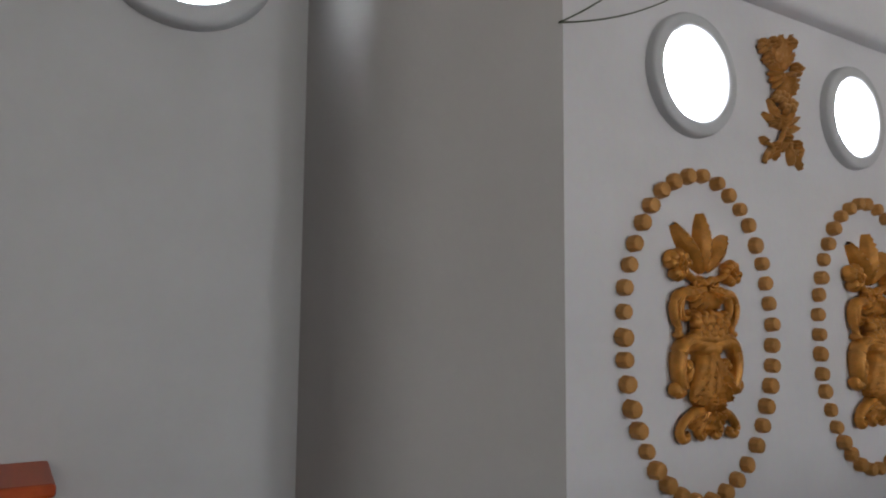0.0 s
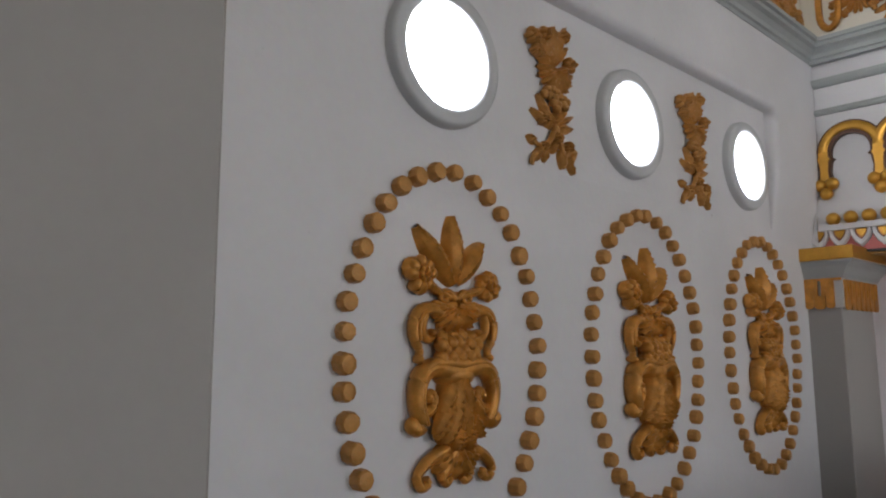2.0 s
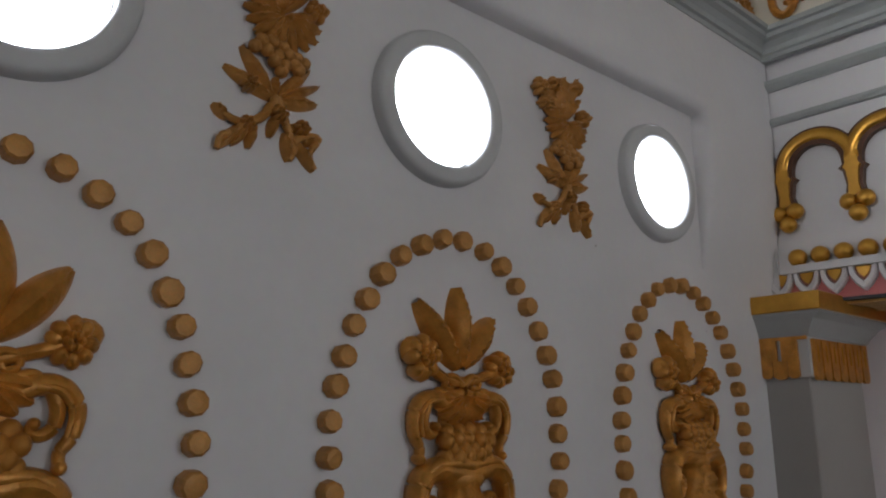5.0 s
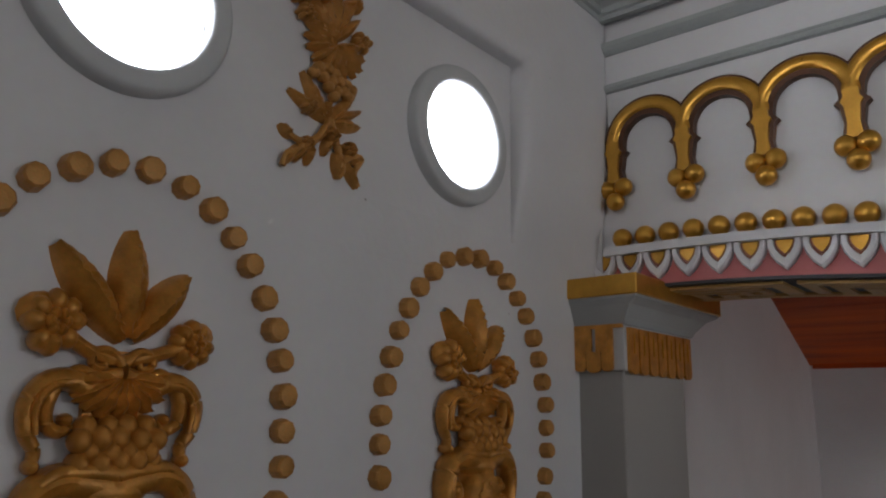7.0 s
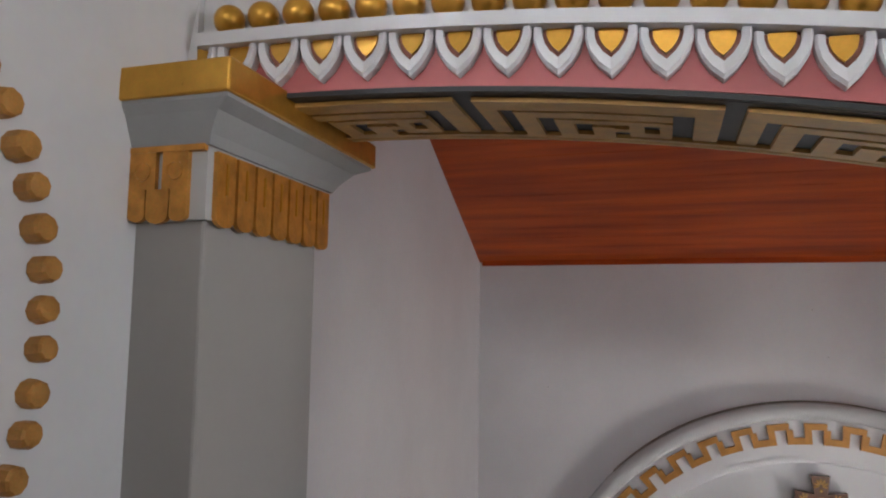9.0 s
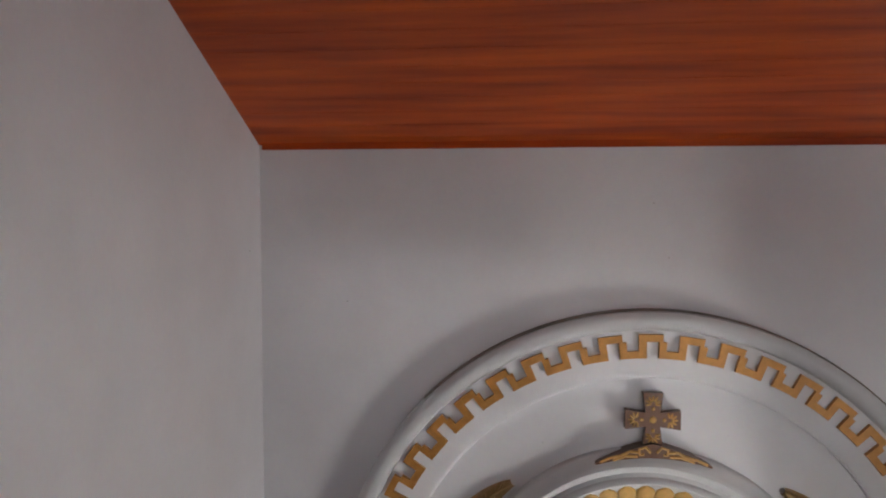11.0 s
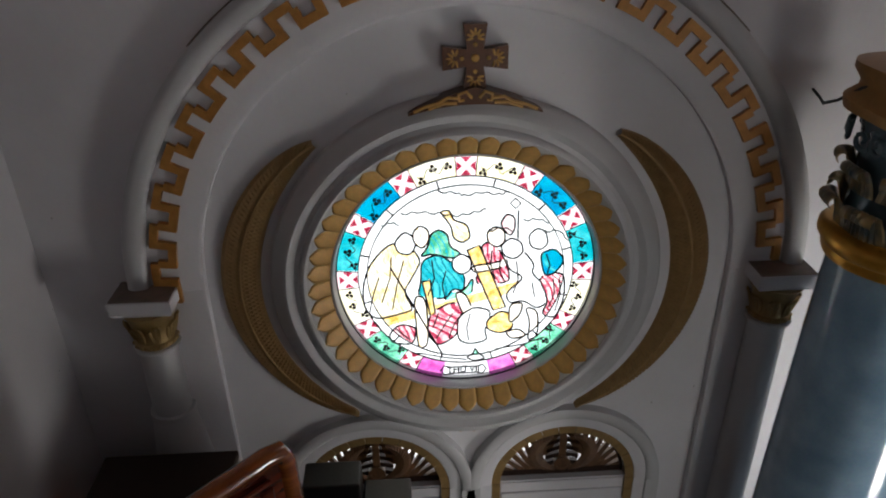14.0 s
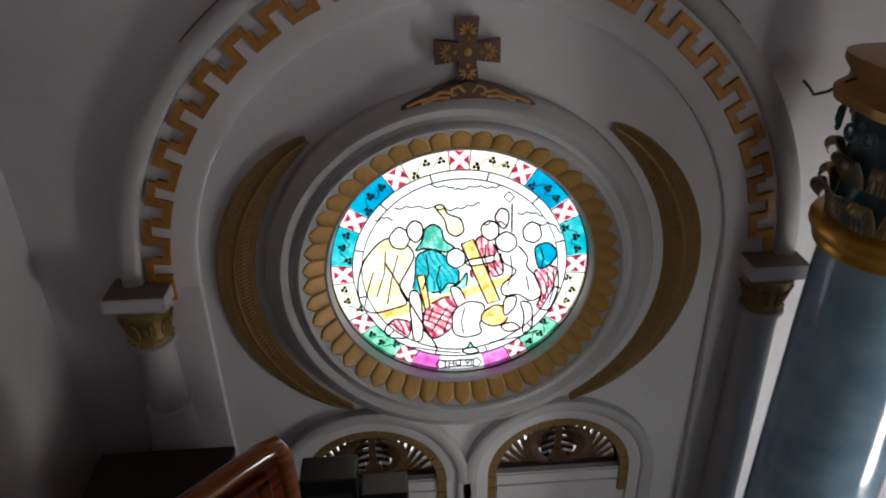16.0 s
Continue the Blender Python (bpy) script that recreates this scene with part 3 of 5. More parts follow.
def relief(y):
    t = thing("wall_relief", (0, y, 1.822), "golden plaster relief of leaves, grapes and scrolls", "relief", "reliefs inside the beaded ovals")
    for base, tip, w in (((458, 398), (450, 176), 0.046), ((452, 402), (338, 208), 0.042), ((464, 402), (552, 268), 0.042)):
        leaf_part(t, GOLD, CS(*base), CS(*tip), w, 0.042)
    for k, (c, r) in enumerate((((345, 372), 0.064), ((562, 408), 0.054))):
        bm = bmesh.new()
        flower(bm, CS(*c), r, 8, seed=k)
        blob(bm, LW(*CS(330 if k == 0 else 577, 352 if k == 0 else 392), 0.012), (0.022, r * 0.8, r * 0.62), None, 10, 6)
        scroll(bm, [CS(*c), C((c[0] + 452) / 2, 428), C(452, 445)], 0.016, 0.014)
        part("flower", bm, GOLD, t, smooth=True)
    # backing that ties the relief together
    bm = bmesh.new()
    prism(bm, [C(*q) for q in ((420, 425), (484, 425), (500, 480), (498, 640), (512, 672), (496, 720), (500, 800), (504, 850), (484, 920), (420, 920), (400, 850), (404, 800), (408, 720), (392, 672), (406, 640), (404, 480))], LW, 0.0, 0.012)
    part("backing", bm, GOLD, t)
    # curled tendrils over the shell
    bm = bmesh.new()
    for s in (-1, 1):
        scroll(bm, [C(452 + s * q[0], q[1]) for q in ((2, 452), (22, 428), (44, 432), (46, 454), (30, 460), (26, 446))], 0.012, 0.007, 0.02)
        scroll(bm, [C(452 + s * q[0], q[1]) for q in ((4, 470), (36, 478), (62, 466), (78, 478), (70, 496))], 0.015, 0.008, 0.018)
    part("tendril", bm, GOLD, t, smooth=True)
    for k in range(9):
        a = radians(190 + 160 * k / 8)
        e = C(452, 478)
        leaf_part(t, GOLD, (e[0] + 0.012 * math.cos(a), e[1]), (e[0] + 0.118 * math.cos(a), e[1] + 0.082 * math.sin(a)), 0.024, 0.028, 0.02, 2, 8)
    rnd = random.Random(3)
    for row, (n, cy) in enumerate(((4, 572), (5, 594), (4, 617), (5, 636), (3, 655))):
        for i in range(n):
            c = C(452 + (i - (n - 1) / 2) * 29 + rnd.uniform(-4, 4), cy + rnd.uniform(-3, 3))
            r = rnd.uniform(0.021, 0.026)
            ball_part("grape", t, GOLD, LW(c[0], c[1], 0.018 + 0.012 * (row in (1, 2, 3)) + rnd.uniform(0, 0.008)), (r, r, r))
    # free-ending leaf handles, then the broad rolled crest below
    handle = ((496, 502), (530, 484), (562, 494), (580, 532), (576, 580), (562, 612), (564, 640))
    spur = ((545, 492), (554, 532), (550, 566), (534, 580), (521, 572), (526, 558))
    horn = ((446, 684), (486, 674), (528, 668), (560, 690), (573, 736), (570, 790), (559, 832), (569, 850), (581, 838))
    volute = ((564, 796), (550, 806), (530, 794), (520, 768), (526, 746), (538, 748), (537, 760))
    for s in (-1, 1):
        for name, pts, r0, r1 in (("handle", handle, 0.024, 0.012), ("spur", spur, 0.018, 0.01), ("horn", horn, 0.036, 0.022), ("volute", volute, 0.02, 0.013)):
            bm = bmesh.new()
            run = [C(452 + s * (q[0] - 452), q[1]) for q in pts]
            scroll(bm, run, r0, r1, 0.012 if name == "horn" else 0.014)
            if name in ("handle", "horn"):
                scroll(bm, [(u - s * 0.014, v - 0.004) for u, v in run[1:-2]], r0 * 0.45, r1 * 0.5, 0.03)
            blob(bm, LW(run[-1][0], run[-1][1], 0.018), (0.022, r1 * 1.3, r1 * 1.25), None, 9, 7)
            part(name, bm, GOLD, t, smooth=True)
        # overhanging lip along the rolled crest
        bm = bmesh.new()
        scroll(bm, [C(452 + s * q[0], q[1]) for q in ((-4, 658), (36, 652), (78, 652), (104, 672))], 0.02, 0.012, 0.034)
        part("lip", bm, GOLD, t, smooth=True)
    # acanthus body narrowing to the foot
    bm = bmesh.new()
    for cy, w, h, d in ((690, 0.09, 0.045, 0.05), (740, 0.074, 0.07, 0.036), (805, 0.09, 0.085, 0.042), (868, 0.088, 0.055, 0.04)):
        c = C(452, cy)
        blob(bm, LW(c[0], c[1], 0.01), (d, w, h), None, 16, 12)
    part("body", bm, GOLD, t, smooth=True)
    for cy, n, spread, ln, w in ((704, 5, 34, 0.14, 0.03), (752, 6, 46, 0.14, 0.03), (796, 6, 56, 0.12, 0.028), (846, 5, 52, 0.08, 0.026)):
        for k in range(n):
            a = radians(-spread + 2 * spread * k / (n - 1) + rnd.uniform(-5, 5))
            e = C(452, cy + rnd.uniform(-8, 8))
            leaf_part(t, GOLD, (e[0] + 0.03 * math.sin(a), e[1]), (e[0] + 1.05 * ln * math.sin(a), e[1] - ln * (0.35 + 0.65 * math.cos(a))), w, 0.03, 0.03 + 0.012 * (k % 2), 5, 12)
    # spreading leaf foot with small curls
    for k in range(7):
        a = radians(-72 + 24 * k)
        e = C(452, 905)
        leaf_part(t, GOLD, (e[0] + 0.015 * math.sin(a), e[1]), (e[0] + 0.12 * math.sin(a), e[1] - 0.11 * (0.35 + 0.65 * math.cos(a))), 0.03, 0.034, 0.008, 3, 12)
    bm = bmesh.new()
    for s in (-1, 1):
        scroll(bm, [C(452 + s * q[0], q[1]) for q in ((14, 912), (54, 926), (92, 952), (116, 990), (106, 1022), (86, 1014), (92, 996))], 0.02, 0.013)
        scroll(bm, [C(452 + s * q[0], q[1]) for q in ((8, 925), (26, 960), (44, 1000), (30, 1022), (16, 1008))], 0.02, 0.011)
    part("foot", bm, GOLD, t, smooth=True)
    return t


def vine(y, z):
    """A hanging spray of leaves and grapes, 0.58 m tall."""
    t = thing("vine_relief", (0, y, z), "golden plaster spray of leaves and grapes", "relief", "vine reliefs between the windows")

    def V(cx, cy):
        return (cx - 490) * 0.00086, (335 - (cy - 0.25 * (cx - 490))) * 0.00078
    for tip, w in (((440, -40), 0.034), ((395, 10), 0.03), ((510, -50), 0.034), ((565, -25), 0.03), ((600, -50), 0.02), ((610, 60), 0.024), ((350, 90), 0.026)):
        leaf_part(t, OCHRE, V(500, 175), V(*tip), w * 0.78, 0.03, ribs=4, n=12)
    for k, (c, r) in enumerate((((340, 20), 0.05), ((365, 95), 0.038), ((612, 165), 0.046), ((425, 0), 0.04), ((575, 10), 0.036))):
        bm = bmesh.new()
        flower(bm, V(*c), r * 0.78, 6, k)
        part("flower", bm, OCHRE, t, smooth=True)
    for k in range(11):
        a = radians(160 + 220 * k / 10)
        e = V(500, 200)
        leaf_part(t, OCHRE, e, (e[0] + 0.115 * math.cos(a), e[1] + 0.1 * math.sin(a)), 0.017, 0.03, 0.012, 3, 10)
    for cx, cy in ((430, 300), (465, 300), (500, 318), (450, 335), (485, 348), (520, 345), (550, 355), (475, 372), (510, 385), (545, 382), (500, 408), (560, 400), (575, 372), (410, 325)):
        c = V(cx, cy)
        ball_part("grape", t, OCHRE, LW(c[0], c[1], 0.022), (0.02, 0.019, 0.018))
    for tip, w in (((375, 320), 0.032), ((325, 395), 0.03), ((390, 370), 0.024), ((605, 385), 0.026), ((635, 515), 0.032), ((640, 445), 0.022), ((490, 420), 0.02)):
        leaf_part(t, OCHRE, V(490, 505), V(*tip), w * 0.72, 0.028, ribs=4, n=12)
    for k, (cx, cy, r) in enumerate(((400, 460, 0.028), (580, 610, 0.028), (400, 600, 0.026), (500, 560, 0.03))):
        bm = bmesh.new()
        flower(bm, V(cx, cy), r * 0.85, 6, 9 + k)
        part("flower", bm, OCHRE, t, smooth=True)
    for pts in (((490, 500), (450, 570), (395, 592), (345, 575), (312, 535)), ((395, 592), (370, 630), (330, 640), (318, 685)), ((490, 500), (525, 590), (545, 640), (560, 690), (545, 720)), ((550, 660), (590, 640), (640, 645), (612, 700), (632, 755))):
        bm = bmesh.new()
        scroll(bm, [V(*q) for q in pts], 0.014, 0.008)
        part("ribbon", bm, OCHRE, t, smooth=True)
    for base, tip in (((400, 590), (320, 680)), ((420, 590), (360, 668)), ((430, 590), (415, 680)), ((350, 580), (300, 530)), ((530, 620), (545, 725)), ((560, 640), (632, 760)), ((580, 650), (655, 645)), ((500, 560), (480, 640)), ((540, 600), (600, 610))):
        leaf_part(t, OCHRE, V(*base), V(*tip), 0.016, 0.03, ribs=3, n=10)
    return t


for oy in (0.018, 1.23, 2.436):
    beaded_oval(oy)
first = relief(0.024)
SWELL = (1.2, 0.97, 1.035)
first.scale = SWELL
for oy in (1.226, 2.434):
    copy_thing(first, Matrix.LocRotScale((0, oy, 1.822), None, SWELL))
first = vine(0.597, 2.385)
copy_thing(first, pose(0, 1.752, 2.388))

# cables that hang from the pier towards the ceiling
for k, (end, sag) in enumerate((((0.12, -0.35, 2.72), 0.02), ((0.1, -0.15, 2.66), 0.03))):
    bm = bmesh.new()
    a, b = Vector((0.335, -0.98, 2.262)), Vector(end)
    tube(bm, [a.lerp(b, i / 10) - Vector((0, 0, sag * 4 * (i / 10) * (1 - i / 10))) for i in range(11)], 0.003, 6)
    tagged(part("cable", bm, WIRE, smooth=True), "thin dark green wire stretched from the pier", "cable")

# wooden cabinet beside the pier at the start
c = thing("cabinet", (0.2, -2.5, -0.25), "red-brown varnished wooden cabinet against the wall", "cabinet")
bm = bmesh.new()
box(bm, -0.19, 0.06, -0.35, 0.285, 0, 1.3, 0.008)
part("body", bm, REDWOOD, c)
bm = bmesh.new()
box(bm, -0.195, 0.075, -0.36, 0.297, 1.302, 1.33, 0.008)
part("top", bm, REDWOOD, c)

# ---- arcade front ----
t = thing("arcade_ornament", (0, 0, 0), "gilded row of small round arches with ball pendants", "ornament")
PX = [0.115 + 0.3145 * i for i in range(17)]
for i in range(16):
    m = (PX[i] + PX[i + 1]) / 2
    bm = bmesh.new()
    ring(bm, [(0.112, 0.0), (0.112, 0.038), (0.198, 0.038), (0.198, 0.0)], FW, (m, 2.622), 0, 180, 24)
    back = part("arch", bm, BROWN, t, smooth=True)
    bm = bmesh.new()
    ring(bm, [(0.134, 0.036), (0.139, 0.046), (0.149, 0.051), (0.17, 0.051), (0.184, 0.046), (0.191, 0.036)], FW, (m, 2.622), 0, 180, 24)
    part("gilding", bm, BRIGHTGOLD, back, "gold painted face", smooth=True)
for i in range(17):
    x = PX[i]
    bm = bmesh.new()
    out = [(-0.044, 2.63), (-0.044, 2.6), (-0.062, 2.582), (-0.044, 2.565), (-0.034, 2.5), (-0.045, 2.44)]
    prism(bm, [(x + a, b) for a, b in out] + [(x - a, b) for a, b in out[::-1]], FW, 0, 0.038)
    back = part("pendant", bm, BROWN, t)
    bm = bmesh.new()
    prism(bm, [(x + 0.62 * a, b) for a, b in out] + [(x - 0.62 * a, b) for a, b in out[::-1]], FW, 0.037, 0.052)
    part("gilding", bm, BRIGHTGOLD, back, "gold painted face")
    for dx, dz, dd in ((-0.036, 0.06, 0.03), (0.036, 0.064, 0.03), (0.0, 0.0, 0.038)):
        bm = bmesh.new()
        blob(bm, FW(x + dx, 2.358 + dz, dd), (0.041, 0.041, 0.041), None, 16, 12)
        part("ball", bm, BRIGHTGOLD, back, smooth=True)

XN = [0.06 + 5.4 * i / 80 for i in range(81)]


def strip(bm, zb, zt, d0, d1, k, xs=XN):
    rows = [[bm.verts.new(FW(x, z + droop(x, k), d)) for z, d in ((zb, d0), (zt, d0), (zt, d1), (zb, d1))] for x in xs]
    for A, B in zip(rows, rows[1:]):
        for j in range(4):
            bm.faces.new((A[j], A[(j + 1) % 4], B[(j + 1) % 4], B[j]))
    bm.faces.new(rows[0])
    bm.faces.new(rows[-1][::-1])
    return bm


t = thing("scalloped_frieze", (0, 0, 0), "white scallops with gold tongues on a coral band under gold balls", "frieze")
bm = bmesh.new()
strip(bm, 2.114, 2.15, 0.002, 0.062, 0.054)
part("shelf", bm, PLASTER, t, "white shelf")
bm = bmesh.new()
strip(bm, 1.978, 2.112, 0.0, 0.014, 0.06)
part("band", bm, PINK, t, "coral pink band")
bm = bmesh.new()
strip(bm, 1.966, 1.979, 0.0, 0.016, 0.063)
part("edge", bm, DARK, t, "black edge line")
bm = bmesh.new()
blob(bm, (0, 0, 0), (0.043, 0.043, 0.043), None, 16, 12)
ballmesh = part("ball", bm, BRIGHTGOLD, t, "gold ball", smooth=True)
for i in range(51):
    x = 0.14 + 0.1028 * i
    o = ballmesh if i == 0 else new("ball", ballmesh.data)
    o.parent = t
    o.location = FW(x, 2.189 + droop(x, 0.055), 0.034)


def tongue(s):
    pts = [(-0.059, 0.0), (-0.059, -0.03), (-0.05, -0.062), (-0.03, -0.093), (0, -0.12), (0.03, -0.093), (0.05, -0.062), (0.059, -0.03), (0.059, 0.0)]
    return [(a * s, b * s) for a, b in pts]


def flat(name, s, d0, d1, material):
    bm = bmesh.new()
    prism(bm, tongue(s), lambda a, b, d: Vector((a, -d, b)), d0, d1)
    bmesh.ops.recalc_face_normals(bm, faces=bm.faces)
    me = bpy.data.meshes.new(name)
    bm.to_mesh(me)
    bm.free()
    me.materials.append(material)
    return me


def cup(name, material):
    """A scallop rim: the tongue's outline with its middle left open."""
    bm = bmesh.new()
    out, inn = tongue(1.02), [(a * 0.66, min(-0.001, b * 0.66)) for a, b in tongue(1.0)]
    rows = [[bm.verts.new((a, -d, b)) for a, b, d in ((*p, 0.012), (*p, 0.04), ((p[0] * 3 + q[0]) / 4, (p[1] * 3 + q[1]) / 4, 0.048), (*q, 0.042), (*q, 0.012))] for p, q in zip(out, inn)]
    for A, B in zip(rows, rows[1:]):
        for j in range(5):
            bm.faces.new((A[j], A[(j + 1) % 5], B[(j + 1) % 5], B[j]))
    bm.faces.new(rows[0])
    bm.faces.new(rows[-1][::-1])
    bmesh.ops.recalc_face_normals(bm, faces=bm.faces)
    me = bpy.data.meshes.new(name)
    bm.to_mesh(me)
    bm.free()
    me.materials.append(material)
    return me


TONGUES = (cup("scallop", PLASTER), flat("border", 0.66, 0.014, 0.02, RUST), flat("tongue", 0.5, 0.02, 0.028, BRIGHTGOLD))
for i in range(44):
    x = 0.046 + 0.1232 * i
    up = None
    for me, nm in zip(TONGUES, ("scallop", "border", "tongue")):
        o = new(nm, me)
        o.parent = up or t
        if up is None:
            o.location = FW(x, 2.12 + droop(x, 0.06), 0)
            up = o

# Greek key on the underside of the arch
t = thing("key_soffit", (0, 0, 0), "gold Greek key on charcoal under the shallow arch", "ornament")


def under(bm, x0, x1, u0, u1, h=0.012, n=1, z=0.0):
    """A plate under the arch from x0 to x1 and from u0 to u1 across it (0 front, 1 back)."""
    prev = None
    for i in range(n + 1):
        x = x0 + (x1 - x0) * i / n
        zz = 1.972 + droop(x) - z
        row = [bm.verts.new(FW(x, zz - hh, -0.42 * u)) for u, hh in ((u0, 0), (u1, 0), (u1, h), (u0, h))]
        if prev:
            for j in range(4):
                bm.faces.new((prev[j], prev[(j + 1) % 4], row[(j + 1) % 4], row[j]))
        else:
            bm.faces.new(row)
        prev = row
    bm.faces.new(prev[::-1])
    return bm


bm = bmesh.new()
under(bm, 0.3, 5.4, 0.0, 1.0, 0.006, 60)
part("ground_plate", bm, DARK, t, "charcoal ground")
for u0, u1 in ((0.86, 0.92), (0.94, 0.995)):
    bm = bmesh.new()
    under(bm, 0.3, 5.4, u0, u1, 0.012, 60, 0.006)
    part("gold_line", bm, PALEGOLD, t)
UNIT = 0.656
for k in range(8):
    x0 = 0.118 + UNIT * k
    bm = bmesh.new()
    # front bar with its two legs, then the inner winding of the key
    for a, b, u0, u1 in ((0.04, 0.965, 0.07, 0.25), (0.04, 0.115, 0.25, 0.8), (0.87, 0.965, 0.25, 0.8), (0.175, 0.79, 0.29, 0.41), (0.175, 0.255, 0.41, 0.86), (0.325, 0.79, 0.45, 0.53),
                         (0.325, 0.4, 0.53, 0.86), (0.47, 0.56, 0.6, 0.8), (0.4, 0.56, 0.8, 0.86), (0.62, 0.68, 0.53, 0.8), (0.74, 0.79, 0.53, 0.8), (0.68, 0.74, 0.7, 0.8), (0.56, 0.62, 0.62, 0.7)):
        if x0 + UNIT * b > 0.3:
            under(bm, max(0.3, x0 + UNIT * a), x0 + UNIT * b, u0, u1, 0.012, 2, 0.0065)
    part("key_unit", bm, PALEGOLD, t)

# ---- pier and capital under the arch ----
p = thing("pilaster", (0, 3.1, FLOOR_Z), "pale grey pilaster with a gold-lapped capital and gold slab", "pilaster")
B = Matrix.Translation((0, -3.1, -FLOOR_Z))


def rel(bm):
    bm.transform(B)
    return bm


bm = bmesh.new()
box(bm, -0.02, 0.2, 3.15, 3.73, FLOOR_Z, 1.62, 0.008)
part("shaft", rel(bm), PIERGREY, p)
bm = bmesh.new()
box(bm, -0.02, 0.215, 3.13, 3.77, 1.615, 1.795)
part("necking", rel(bm), GREYPAINT, p)
bm = bmesh.new()
A = [(0.225, 3.12, 3.79, 1.795), (0.235, 3.11, 3.81, 1.82), (0.265, 3.09, 3.87, 1.87), (0.3, 3.075, 3.93, 1.895), (0.3, 3.075, 3.93, 1.905)]
rows = [[bm.verts.new((x, y, z)) for x, y in ((-0.02, y0), (x1, y0), (x1, y1), (-0.02, y1))] for x1, y0, y1, z in A]
for R0, R1 in zip(rows, rows[1:]):
    for j in range(4):
        bm.faces.new((R0[j], R0[(j + 1) % 4], R1[(j + 1) % 4], R1[j]))
bm.faces.new(rows[0])
bm.faces.new(rows[-1])
part("echinus", rel(bm), ECHINUS, p)
bm = bmesh.new()
box(bm, -0.02, 0.31, 3.065, 3.95, 1.905, 1.988, 0.006)
part("slab", rel(bm), BRIGHTGOLD, p, "gold painted slab")


def lappet(P, a0, a1, z0, z1):
    bm = bmesh.new()
    m, r = (a0 + a1) / 2, (a1 - a0) / 2
    pts = [(a0, z1), (a0, z0 + r * 0.6)] + [(m - r * math.cos(math.pi * i / 8), z0 + r * 0.6 - r * 0.6 * math.sin(math.pi * i / 8)) for i in range(1, 8)] + [(a1, z0 + r * 0.6), (a1, z1)]
    prism(bm, pts, P, 0, 0.014)
    return bm


FRONT = lambda a, b, d: Vector((a, 3.13 - d, b))
SIDE = lambda a, b, d: Vector((0.215 + d, a, b))
for a0, a1, z0 in ((0.0, 0.05, 1.61), (0.053, 0.118, 1.605), (0.121, 0.17, 1.61)):
    part("lappet", rel(lappet(FRONT, a0, a1, z0, 1.69)), GOLD, p, "gold rounded lappet")
bm = bmesh.new()
box(bm, 0.0, 0.076, 3.116, 3.131, 1.69, 1.79)
box(bm, 0.096, 0.17, 3.116, 3.131, 1.69, 1.79)
box(bm, 0.0, 0.215, 3.114, 3.131, 1.782, 1.797)
for cx in (0.038, 0.132):
    ring(bm, [(0.02, 0.0), (0.02, 0.017), (0.024, 0.017), (0.024, 0.0)], FRONT, (cx, 1.735), n=18)
part("gold_panel", rel(bm), GOLD, p)
for i in range(7):
    a0 = 3.155 + 0.088 * i
    part("lappet", rel(lappet(SIDE, a0, a0 + 0.076, 1.6, 1.785)), GOLD, p, "gold rounded lappet")
    bm = bmesh.new()
    box(bm, 0.23, 0.234, a0 + 0.032, a0 + 0.04, 1.68, 1.76)
    part("groove_rib", rel(bm), BRIGHTGOLD, p)

# gold reliefs on the frieze over the cornices
for k, fy in enumerate((0.9, 1.6, 2.3, 2.95)):
    v = copy_thing(first, Matrix.LocRotScale((0.041, fy, 3.57), Euler((radians(90 + 20 * (k % 2)), 0, 0)), None))
for k, fx in enumerate((0.5, 1.15, 1.8, 2.45)):
    v = copy_thing(first, Matrix.LocRotScale((fx, 3.295 + 0.04 * fx, 3.57), Euler((radians(90 if k % 2 else 70), 0, radians(-90))), None))
for k, fx in enumerate((0.22, 0.85, 1.5)):
    u = thing("scroll_relief", FW(fx, 3.5, 0.032), "golden U-shaped plaster scroll on the frieze", "relief", "frieze scrolls")
    bm = bmesh.new()
    pts = [(-0.055, 0.3), (-0.06, 0.1), (-0.05, 0.0), (0, -0.05), (0.05, 0.0), (0.06, 0.1), (0.055, 0.3)]
    scroll(bm, pts, 0.022, 0.022)
    bm.transform(Matrix.Rotation(radians(-90), 4, "Z"))
    part("scroll", bm, GOLD, u, smooth=True)


# ---- rose wall ----
def meander(bm, c, r0, r1, w, a0, a1, n, d0, d1):
    """A running square key between the radii r0 and r1."""
    u = (a1 - a0) / n
    dw = math.degrees(w / ((r0 + r1) / 2))
    for i in range(n):
        s = a0 + u * i
        sector(bm, c, r1 - w, r1, s, s + u / 2 + dw / 2, RW, d0, d1, 3)
        sector(bm, c, r0, r1 - w, s + u / 2 - dw / 2, s + u / 2 + dw / 2, RW, d0, d1, 1)
        sector(bm, c, r0, r0 + w, s + u / 2 + dw / 2, s + u - dw / 2, RW, d0, d1, 3)
        sector(bm, c, r0, r1 - w, s + u - dw / 2, s + u + dw / 2, RW, d0, d1, 1)
    return bm


arch = thing("blind_arch", (ROSE[0], ROSE_Y, FLOOR_Z), "grey moulded round arch with a gold key band", "arch")
A0 = Matrix.Translation((-ROSE[0], -ROSE_Y, -FLOOR_Z))


def at_arch(bm, base=A0):
    bm.transform(base)
    return bm


